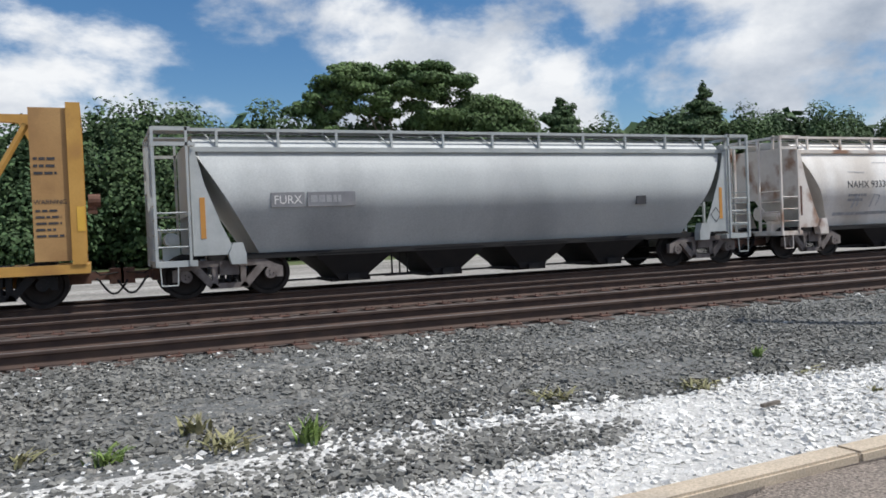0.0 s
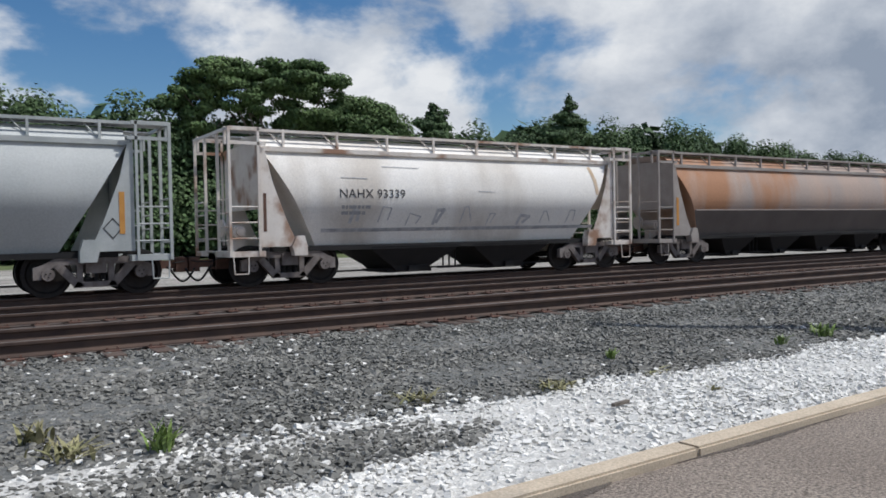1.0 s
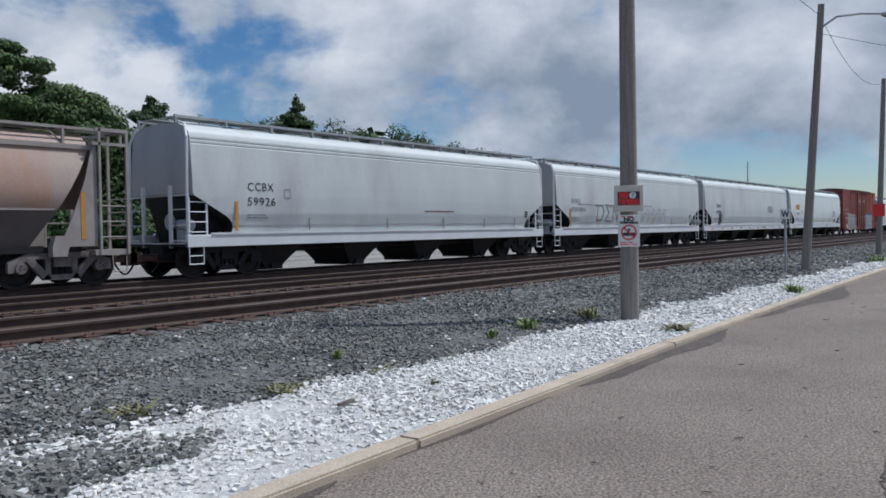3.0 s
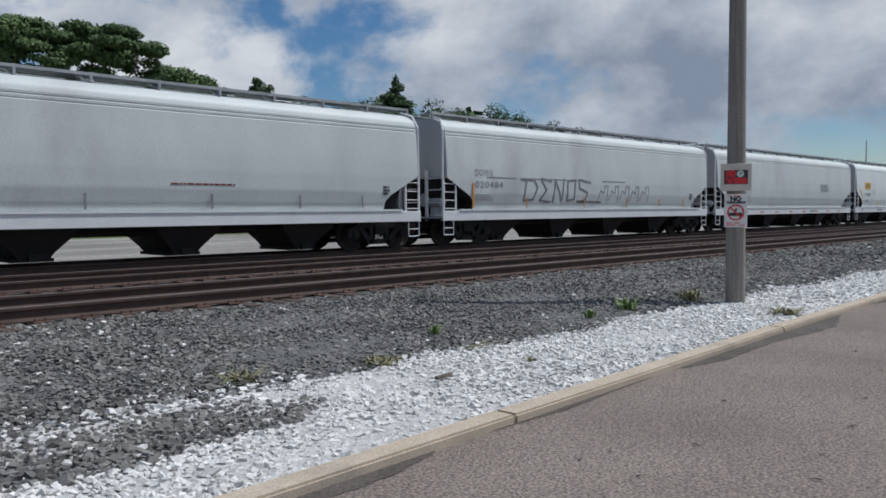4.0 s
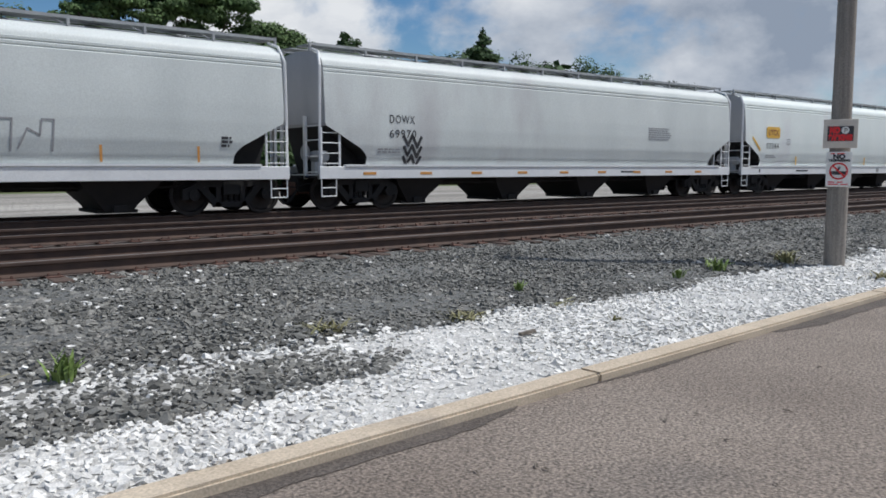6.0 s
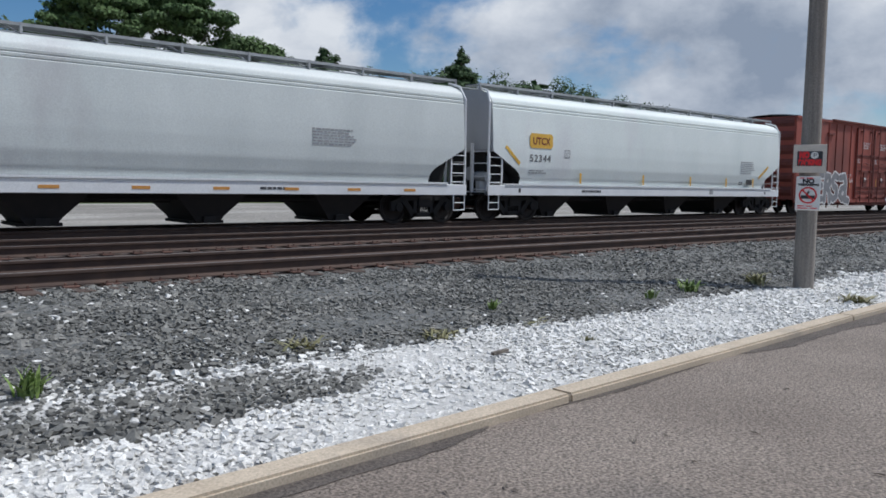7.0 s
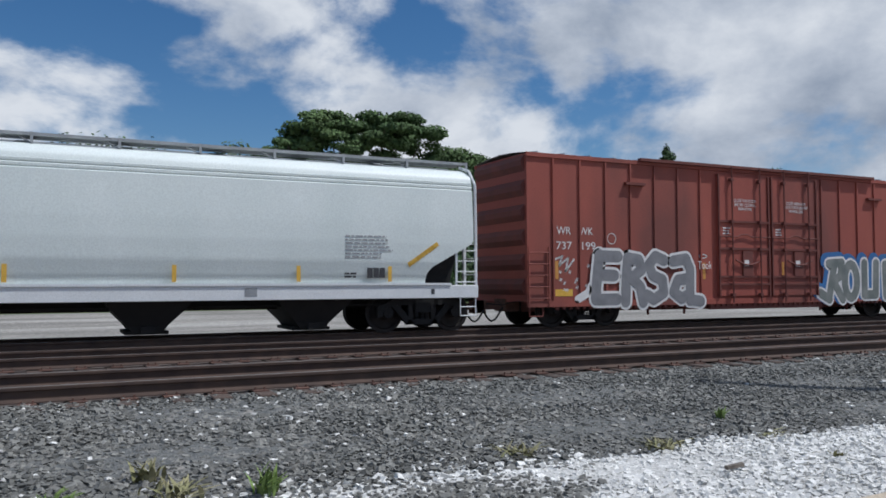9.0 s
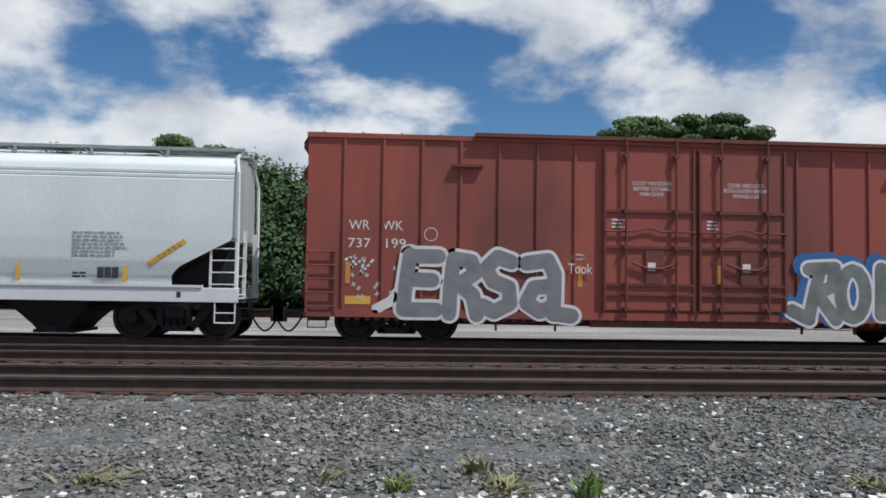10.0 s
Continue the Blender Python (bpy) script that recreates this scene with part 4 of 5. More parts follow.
        box(bm, min(fx(0.0), fx(2.4)), max(fx(0.0), fx(2.4)), -0.34, 0.34, 0.72, 1.15)
        box(bm, min(fx(0.9), fx(2.0)), max(fx(0.9), fx(2.0)), -0.25, 0.25, 1.15, 2.2)
        part("end_platform", bm, M["black"], root)
        # solid black block added for end gear and the shade around it
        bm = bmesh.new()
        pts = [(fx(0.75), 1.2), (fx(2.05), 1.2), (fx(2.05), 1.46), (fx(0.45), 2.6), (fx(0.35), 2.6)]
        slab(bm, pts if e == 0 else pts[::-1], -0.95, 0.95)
        part("end_gusset", bm, M["black"], root, "black block added in the shaded end pocket")
        coupler(root, fx(0.05), w)
    bm = bmesh.new()
    for y0, y1 in ((-1.53, -1.40), (1.40, 1.53)):
        box(bm, 0.05, L - 0.05, y0, y1, 1.11, 1.46)
    bmesh.ops.bevel(bm, geom=list(bm.edges), offset=0.012, segments=1, affect="EDGES")
    part("side_sill", bm, M["white_trim"], root, "deep white side sill")
    bm = bmesh.new()
    for y0, y1 in ((-1.56, -1.42), (1.42, 1.56)):
        box(bm, 0.9, L - 0.9, y0, y1, 1.462, 1.52)
    part("sill_ledge", bm, M["white_trim"], root)
    brake_gear(root, 0.45, -0.8, 1.75, -1, M["end_grey"])
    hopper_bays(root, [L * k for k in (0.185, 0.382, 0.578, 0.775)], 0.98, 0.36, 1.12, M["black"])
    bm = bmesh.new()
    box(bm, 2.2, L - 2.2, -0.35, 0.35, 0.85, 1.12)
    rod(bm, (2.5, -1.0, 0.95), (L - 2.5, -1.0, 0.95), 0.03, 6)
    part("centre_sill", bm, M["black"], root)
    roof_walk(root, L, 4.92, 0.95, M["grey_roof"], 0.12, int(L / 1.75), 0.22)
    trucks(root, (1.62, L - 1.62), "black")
    y = -1.60
    if marks:
        strips(root, [L * k for k in (0.235, 0.43, 0.60, 0.745, 0.865)], -1.562, 1.56, 1.96, M[marks], "reflector", 0.1 if marks == "reflector" else 0.06)
    if text:
        text(root, L)
    return root


def bent(ob, pts=WHITE):
    """Lay flat lettering on the curved white side."""
    for v in ob.data.vertices:
        z = v.co.z
        for (za, ya), (zb, yb) in zip(pts, pts[1:]):
            if zb <= z <= za:
                v.co.y += ya + (yb - ya) * (za - z) / (za - zb) - 0.010
                break
    return ob




def side_text(root, words, size, x, z, m, width=None, pts=None, name="lettering", offset=0.0, lift=0.0, spacing=1.0):
    ob = lettering(name, words, size, x, -lift, z, m, root, width, 0.001, offset, spacing=spacing)
    return bent(ob, pts) if pts else bent(ob)


def small_print(root, x, z, w, n, m, seed, h=0.045, gap=0.085, pts=WHITE, name="stencil"):
    bent(bars(root, x, z, 0, w, n, h, gap, m, name, seed=seed), pts)


def text_cc(root, L):
    side_text(root, "CCBX", 0.36, 2.15, 2.78, M["ink"], 1.02, spacing=1.1)
    side_text(root, "59926", 0.36, 2.13, 2.33, M["ink"], 1.10, spacing=1.1)
    small_print(root, 2.13, 2.02, 1.0, 2, M["fade_ink"], 1)
    small_print(root, L - 9.0, 2.2, 1.9, 1, M["maroon"], 2)
    small_print(root, L - 1.75, 2.2, 0.3, 3, M["ink"], 3, 0.07, 0.1)
    strips(root, [1.68], -1.585, 1.56, 2.45, M["orange"])
    bent(stroke(root, [(3.6, 2.6), (3.85, 2.6), (3.85, 2.86), (3.6, 2.86), (3.6, 2.6)], 0.012, M["fade_ink"], "outline_mark", 0))


def stroke(root, pts, r, m, name, y=-1.60):
    bm = bmesh.new()
    cut = []
    for (xa, za), (xb, zb) in zip(pts, pts[1:]):
        n = max(1, math.ceil(math.hypot(xb - xa, zb - za) / 0.14))
        cut += [(xa + (xb - xa) * i / n, za + (zb - za) * i / n) for i in range(n)]
    cut.append(pts[-1])
    for (xa, za), (xb, zb) in zip(cut, cut[1:]):
        d = Vector((xb - xa, zb - za))
        n = Vector((-d.y, d.x)).normalized() * r
        e = d.normalized() * r * 0.6
        q = [(xa - e.x + n.x, za - e.y + n.y), (xb + e.x + n.x, zb + e.y + n.y), (xb + e.x - n.x, zb + e.y - n.y), (xa - e.x - n.x, za - e.y - n.y)]
        slab(bm, q, y - 0.001, y + 0.002)
    return part(name, bm, m, root)


def spray(root, pts, r, m, y, thick):
    """A fat paint stroke with round ends and joints, lying flat on a side."""
    bm = bmesh.new()
    for k, (px, pz) in enumerate(pts):
        n = 14
        slab(bm, [(px + r * math.cos(2 * math.pi * i / n), pz + r * math.sin(2 * math.pi * i / n)) for i in range(n)], y - 0.00004 * k, y + thick)
    for k, ((xa, za), (xb, zb)) in enumerate(zip(pts, pts[1:])):
        d = Vector((xb - xa, zb - za))
        if d.length > 1e-4:
            n = Vector((-d.y, d.x)).normalized() * r
            slab(bm, [(xa + n.x, za + n.y), (xb + n.x, zb + n.y), (xb - n.x, zb - n.y), (xa - n.x, za - n.y)], y - 0.00002 - 0.00004 * k, y + thick)
    return part("spray_lettering", bm, m, root)


def text_d2(root, L):
    side_text(root, "DOWX", 0.36, 1.65, 2.72, M["fade_ink"], 1.0, spacing=1.15)
    side_text(root, "020484", 0.33, 1.65, 2.30, M["spray_grey"], 1.55, spacing=1.15)
    small_print(root, 1.7, 2.0, 1.0, 3, M["fade_ink"], 4)
    small_print(root, L - 2.0, 2.15, 0.3, 3, M["ink"], 5, 0.07, 0.1)
    strips(root, [1.5], -1.585, 1.56, 2.45, M["orange"])
    # outline tag along the side
    x, z = 4.3, 1.78
    D = [[(0, 0.75), (0.75, 0.75), (0.95, 0.5), (0.7, 0.08), (0.15, 0.05), (0.3, 0.72)], [(1.8, 0.72), (1.15, 0.8), (1.5, 0.42), (1.1, 0.05), (1.8, 0.0)], [(1.95, 0.0), (2.05, 0.78), (2.5, 0.05), (2.6, 0.82)], [(2.85, 0.75), (3.35, 0.8), (3.3, 0.1), (2.85, 0.05), (2.85, 0.75)], [(4.4, 0.72), (3.6, 0.82), (3.65, 0.5), (4.2, 0.35), (4.05, 0.05), (3.5, 0.02), (5.2, 0.0)]]
    for s in D:
        bent(stroke(root, [(x + a * 1.05, z + b * 1.15) for a, b in s], 0.045, M["spray_grey"], "spray_tag", 0))
    for k in range(5):
        a = x + 5.2 + k * 0.85
        bent(stroke(root, [(a, 1.85), (a + 0.2, 2.3), (a + 0.45, 2.15), (a + 0.5, 2.5), (a + 0.75, 2.5), (a + 0.7, 1.8)], 0.02, M["fade_ink"], "spray_tag", 0))
    for a, b in ((2.3, 4.0), (4.2, 8.6), (9.8, 11.6)):
        bm = bmesh.new()
        box(bm, a, b, -1.583, -1.578, 2.66, 2.70)
        part("scuff_line", bm, M["spray_grey"], root)


def text_d6(root, L):
    side_text(root, "DOWX", 0.34, 2.4, 2.75, M["ink"], 0.95, spacing=1.15)
    side_text(root, "69970", 0.34, 2.4, 2.32, M["ink"], 1.0, spacing=1.15)
    small_print(root, 2.0, 1.95, 0.9, 2, M["fade_ink"], 6)
    small_print(root, L - 6.0, 2.95, 1.7, 6, M["fade_ink"], 7)
    for k in range(3):
        bent(stroke(root, [(2.95, 2.35 - 0.3 * k), (3.1, 2.1 - 0.3 * k), (3.25, 2.4 - 0.3 * k), (3.45, 2.05 - 0.3 * k), (3.6, 2.35 - 0.3 * k)], 0.05, M["ink"], "spray_tag", 0))
    bars(root, L - 7.6, 1.24, -1.536, 0.9, 1, 0.07, 0.1, M["ink"], "sill_stencil")
    strips(root, [L * 0.1 * i + 1.5 for i in range(9)], -1.535, 1.22, 1.3, M["orange"], "sill_reflector", 0.45)


def text_ut(root, L):
    bm = bmesh.new()
    box(bm, 2.02, 3.22, -1.588, -1.572, 2.80, 3.32)
    bmesh.ops.bevel(bm, geom=[e for e in bm.edges if abs(e.verts[0].co.y - e.verts[1].co.y) > 0.01], offset=0.06, segments=3, affect="EDGES")
    part("mark_panel", bm, M["reflector"], root, "yellow panel with dark red letters")
    lettering("lettering", "UTCX", 0.36, 2.16, -1.592, 2.93, M["maroon"], root, 0.92, 0.001, 0.008)
    side_text(root, "52344", 0.36, 2.02, 2.32, M["ink"], 1.12, spacing=1.1)
    small_print(root, 2.02, 1.98, 0.95, 2, M["fade_ink"], 8)
    bent(stroke(root, [(0.85, 2.78), (1.5, 2.24)], 0.06, M["reflector"], "diagonal_strip", 0))
    bent(stroke(root, [(L - 2.15, 2.02), (L - 1.35, 2.56)], 0.06, M["reflector"], "diagonal_strip", 0))
    bent(stroke(root, [(3.9, 2.52), (4.18, 2.52), (4.18, 2.78), (3.9, 2.78), (3.9, 2.52)], 0.012, M["fade_ink"], "outline_mark", 0))
    lettering("lettering", "C", 0.2, 3.98, -1.584, 2.56, M["fade_ink"], root)
    small_print(root, L - 3.95, 2.72, 1.35, 7, M["fade_ink"], 9, 0.04, 0.09)
    small_print(root, L - 3.95, 1.75, 0.4, 2, M["ink"], 10)
    for k in range(3):
        bm = bmesh.new()
        box(bm, L - 3.35 + 0.17 * k, L - 3.2 + 0.17 * k, -1.58, -1.565, 1.66, 1.92)
        part("data_panel", bm, M["ink"], root)
    bars(root, 5.0, 1.24, -1.536, 1.2, 1, 0.08, 0.1, M["ink"], "sill_stencil")
    for x in (1.55, L - 1.5):
        bm = bmesh.new()
        box(bm, x, x + 0.1, -1.536, -1.53, 1.22, 1.36)
        part("sill_socket", bm, M["ink"], root)
    bm = bmesh.new()
    box(bm, L - 6.5, L - 6.2, -1.536, -1.53, 1.2, 1.4)
    part("sill_plate", bm, M["grey_roof"], root)


def boxcar(x0, L):
    root = car_root("boxcar", x0, "oxide red high-cube boxcar with twin doors and grey spray lettering", "boxcar")
    W, top, base = 1.53, 5.28, 0.95
    bm = bmesh.new()
    box(bm, 0.03, L - 0.03, -W, W, base, top)
    part("body", bm, M["boxcar"], root)
    # side posts
    dl, dr = 7.33, 12.0
    x = 0.93
    while x < L - 0.5:
        if not dl - 0.3 < x < dr + 0.2:
            bm = bmesh.new()
            slab(bm, [(x - 0.03, base), (x + 0.03, base), (x + 0.03, top - 0.12), (x - 0.03, top - 0.12)], -W - 0.045, -W)
            part("side_post", bm, M["boxcar"], root)
            bm = bmesh.new()
            slab(bm, [(x - 0.03, base), (x + 0.03, base), (x + 0.03, top - 0.12), (x - 0.03, top - 0.12)], W, W + 0.045)
            part("side_post", bm, M["boxcar"], root)
        x += 0.95
    bm = bmesh.new()
    for y0, y1 in ((-W - 0.05, -W), (W, W + 0.05)):
        box(bm, 0.0, L, y0, y1, top - 0.10, top + 0.02)
        box(bm, 0.0, L, y0, y1, base - 0.14, base + 0.04)
    part("side_plate", bm, M["boxcar"], root)
    bm = bmesh.new()
    for y0, y1 in ((-W - 0.16, -W), (W, W + 0.16)):
        box(bm, 4.1, L - 4.0, y0, y1, top + 0.0, top + 0.09)
    box(bm, 3.55, 4.3, -W - 0.12, -W, 4.52, 4.60)
    box(bm, L - 4.3, L - 3.55, -W - 0.12, -W, 4.52, 4.60)
    part("door_track", bm, M["boxcar_dark"], root, "overhanging upper door track")
    bm = bmesh.new()
    n = int(L / 0.95)
    pr = [(-W, top + 0.02), (-W * 0.5, top + 0.1), (0, top + 0.14), (W * 0.5, top + 0.1), (W, top + 0.02)]
    rg = [[bm.verts.new((xx, y, z)) for y, z in pr] for xx in (0.0, L)]
    for i in range(4):
        bm.faces.new((rg[0][i], rg[0][i + 1], rg[1][i + 1], rg[1][i]))
    for i in range(n):
        xx = 0.4 + i * 0.95
        tube(bm, [(xx, y, z + 0.02) for y, z in pr], 0.03, 5)
    part("roof", bm, M["grey_roof"], root, "galvanised ribbed roof")
    # doors
    for k, (a, b) in enumerate(((dl, dl + 2.32), (dl + 2.42, dr))):
        bm = bmesh.new()
        box(bm, a, b, -W - 0.075, -W - 0.005, base + 0.12, top - 0.2)
        d = part("door", bm, M["boxcar"], root)
        for z in (base + 0.5, base + 0.75, 2.62, 3.52):
            bm = bmesh.new()
            box(bm, a + 0.062, b - 0.062, -W - 0.12, -W - 0.07, z - 0.035, z + 0.035)
            part("door_rail", bm, M["boxcar_dark"], d)
        bm = bmesh.new()
        box(bm, a, a + 0.06, -W - 0.12, -W - 0.07, base + 0.1, top - 0.2)
        box(bm, b - 0.06, b, -W - 0.12, -W - 0.07, base + 0.1, top - 0.2)
        tube(bm, [(a + 0.02, -W - 0.13, 3.02), (a + 0.8, -W - 0.13, 3.02), (a + 1.0, -W - 0.13, 3.1), (a + 1.25, -W - 0.13, 3.1), (a + 1.45, -W - 0.13, 3.02), (b, -W - 0.13, 3.02)], 0.022, 5)
        part("door_rail", bm, M["boxcar_dark"], d)
        for x in (a + 0.55, b - 0.5):
            bm = bmesh.new()
            rod(bm, (x, -W - 0.17, base - 0.1), (x, -W - 0.17, top + 0.05), 0.03, 6)
            for z in (1.1, 2.62, 3.52, 4.9):
                box(bm, x - 0.06, x + 0.06, -W - 0.2, -W - 0.07, z - 0.05, z + 0.05)
            part("lock_bar", bm, M["boxcar_dark"], d)
        bm = bmesh.new()
        box(bm, a + 1.05, a + 1.5, -W - 0.13, -W - 0.07, 1.72, 2.55)
        tube(bm, [(a + 0.7, -W - 0.14, 2.25), (a + 1.1, -W - 0.14, 2.1), (a + 1.45, -W - 0.14, 2.1), (a + 1.9, -W - 0.14, 2.25)], 0.03, 5)
        part("door_latch", bm, M["boxcar_dark"], d)
        bm = bmesh.new()
        box(bm, a + 1.1, a + 1.3, -W - 0.137, -W - 0.128, 2.05, 2.25)
        part("latch_label", bm, M["white_ink"], d)
        lines = (("CLOSE THIS DOOR", "BEFORE CLOSING", "MAIN DOOR"), ("CLOSE AND LOCK", "BOTH DOORS BEFORE", "MOVING CAR"))[k]
        for i, s in enumerate(lines):
            w = len(s) * 0.068
            lettering("lettering", s, 0.14, a + 1.22 - w / 2, -W - 0.08, 4.18 - 0.135 * i, M["white_ink"], d, w)
        bars(d, a + 0.2, 3.28, -W - 0.08, 0.35, 3, 0.04, 0.09, M["white_ink"], "stencil", k)
    strips(root, [dl + 2.9], -W - 0.08, 1.75, 2.2, M["orange"])
    strips(root, [0.98, 2.35, 6.7, dr + 0.75, L - 2.0], -W - 0.004, 1.62, 2.15, M["orange"], "reflector", 0.12)
    bm = bmesh.new()
    box(bm, 0.98, 1.6, -W - 0.006, -W, 1.12, 1.32)
    part("reflector", bm, M["reflector"], root)
    # lower edge: sill steps and tie-down teeth
    bm = bmesh.new()
    for i in range(int((L - 2) / 0.24)):
        xx = 1.0 + i * 0.24
        box(bm, xx, xx + 0.1, -W - 0.02, -W + 0.05, base - 0.22, base - 0.1)
    box(bm, dl - 0.3, dr + 0.3, -W + 0.02, -W + 0.15, base - 0.32, base - 0.08)
    box(bm, 1.0, L - 1.0, -0.4, 0.4, 0.62, base)
    for xx in (4.7, 6.2, 12.6, 14.0):
        box(bm, xx, xx + 0.05, -1.2, -1.14, 0.5, base)
    rod(bm, (3.6, -0.9, 0.66), (L - 3.6, -0.9, 0.6), 0.014, 5)
    part("underframe", bm, M["boxcar_dark"], root)
    for e in (0, 1):
        fx = (lambda x: x) if e == 0 else (lambda x: L - x)
        bm = bmesh.new()
        for i in range(6):
            z = base + 0.45 + i * 0.72
            rg = [bm.verts.new((fx(px), y, pz)) for y in (-W + 0.12, W - 0.12) for px, pz in ((0.03, z - 0.24), (-0.09, z - 0.08), (-0.09, z + 0.08), (0.03, z + 0.24))]
            for a, b, c, d in ((0, 1, 5, 4), (1, 2, 6, 5), (2, 3, 7, 6)):
                bm.faces.new((rg[a], rg[b], rg[c], rg[d]))
            bm.faces.new(rg[:4])
            bm.faces.new(rg[4:][::-1])
        part("end_corrugation", bm, M["boxcar_dark"], root)
        ladder(root, min(fx(0.06), fx(0.75)), max(fx(0.06), fx(0.75)), -W - 0.06, base - 0.05, 2.55, 5, M["boxcar"])
        bm = bmesh.new()
        tube(bm, [(fx(0.1), -W, 0.95), (fx(0.1), -W, 0.55), (fx(0.55), -W, 0.55), (fx(0.55), -W, 0.95)], 0.018, 5)
        part("step", bm, M["boxcar_dark"], root)
        coupler(root, fx(0.0), -1 if e == 0 else 1)
    y = -W - 0.006
    for s, x, z, h in (("WR", 1.05, 2.94, 0.33), ("WK", 1.86, 2.94, 0.33), ("737", 1.02, 2.5, 0.33), ("199", 1.88, 2.5, 0.33)):
        lettering("lettering", s, h, x, y, z, M["white_ink"], root, 0.5 if len(s) == 2 else 0.56)
    stroke(root, [(3.05 + 0.16 * math.cos(a * math.pi / 8), 2.85 + 0.16 * math.sin(a * math.pi / 8)) for a in range(17)], 0.012, M["white_ink"], "round_mark", y)
    ersa = (
        ((2.55, 2.42), (2.45, 1.7), (2.40, 1.1)), ((2.55, 2.38), (3.25, 2.38)), ((2.5, 1.82), (3.1, 1.80)), ((2.4, 1.08), (3.2, 1.08)),
        ((3.62, 2.34), (3.55, 1.7), (3.52, 1.0)), ((3.62, 2.34), (4.05, 2.28), (4.15, 1.98), (3.75, 1.72)), ((3.75, 1.72), (4.1, 1.45), (4.2, 0.98)),
        ((5.05, 2.28), (4.7, 2.4), (4.42, 2.12), (4.6, 1.8), (4.98, 1.66), (5.02, 1.26), (4.62, 1.06), (4.35, 1.2)),
        ((5.42, 2.26), (5.95, 2.34), (6.12, 2.0), (6.1, 1.02)), ((6.1, 1.72), (5.6, 1.66), (5.42, 1.3), (5.75, 1.08), (6.1, 1.22)), ((6.1, 1.04), (6.55, 0.98)),
    )
    rol = (
        ((12.9, 2.16), (12.75, 1.6), (12.6, 0.98)), ((12.6, 2.16), (13.28, 2.2), (13.2, 1.72), (12.8, 1.55)), ((12.85, 1.5), (13.3, 0.9)), ((12.15, 1.12), (12.6, 0.9)),
        tuple((13.75 + 0.33 * math.sin(a * math.pi / 7), 1.55 + 0.6 * math.cos(a * math.pi / 7)) for a in range(15)),
        ((14.5, 2.2), (14.48, 1.05), (15.1, 1.05), (15.15, 2.2)),
        ((16.4, 2.15), (15.65, 2.15), (15.68, 1.0), (16.4, 1.0)), ((15.7, 1.6), (16.2, 1.6)),
    )
    fy = y - 0.044
    ersa = [[(px, pz - 0.07) for px, pz in pts] for pts in ersa]
    for pts in ersa:
        spray(root, pts, 0.255, M["white_ink"], fy, 0.004)
    spray(root, ((1.75, 1.02), (2.1, 1.2), (2.3, 1.5)), 0.12, M["white_ink"], fy, 0.004)
    for i, pts in enumerate(ersa):
        spray(root, pts, 0.175, M["spray_grey"], fy - 0.004 - 0.0006 * i, 0.002)
    for pts in rol:
        spray(root, [(px - 0.12, pz + 0.1) for px, pz in pts], 0.30, M["spray_blue"], fy, 0.004)
    for pts in rol:
        spray(root, pts, 0.235, M["white_ink"], fy - 0.005, 0.004)
    for i, pts in enumerate(rol):
        spray(root, pts, 0.16, M["spray_green"], fy - 0.009 - 0.0006 * i, 0.002)
    lettering("spray_lettering", "Took", 0.36, 6.45, y - 0.05, 1.95, M["white_ink"], root, 0.6)
    stroke(root, [(6.72 + 0.16 * math.cos(a * math.pi / 6), 2.36 + 0.06 * math.sin(a * math.pi / 6)) for a in range(13)], 0.02, M["white_ink"], "spray_ring", y)
    rng = random.Random(4)
    for _ in range(14):
        px, pz = rng.uniform(1.1, 2.4), rng.uniform(1.2, 2.2)
        for k in range(2):
            a = math.pi * k / 2 + rng.uniform(0, 0.6)
            stroke(root, [(px - 0.05 * math.cos(a), pz - 0.05 * math.sin(a)), (px + 0.05 * math.cos(a), pz + 0.05 * math.sin(a))], 0.013, M["white_ink"], "spray_star", y)
    stroke(root, [(0.98, 2.2), (1.25, 2.3), (1.1, 2.0), (1.45, 2.25), (1.35, 1.85), (1.65, 2.2)], 0.03, M["white_ink"], "spray_tag", y)
    trucks(root, (2.25, L - 2.25), "black")
    return root


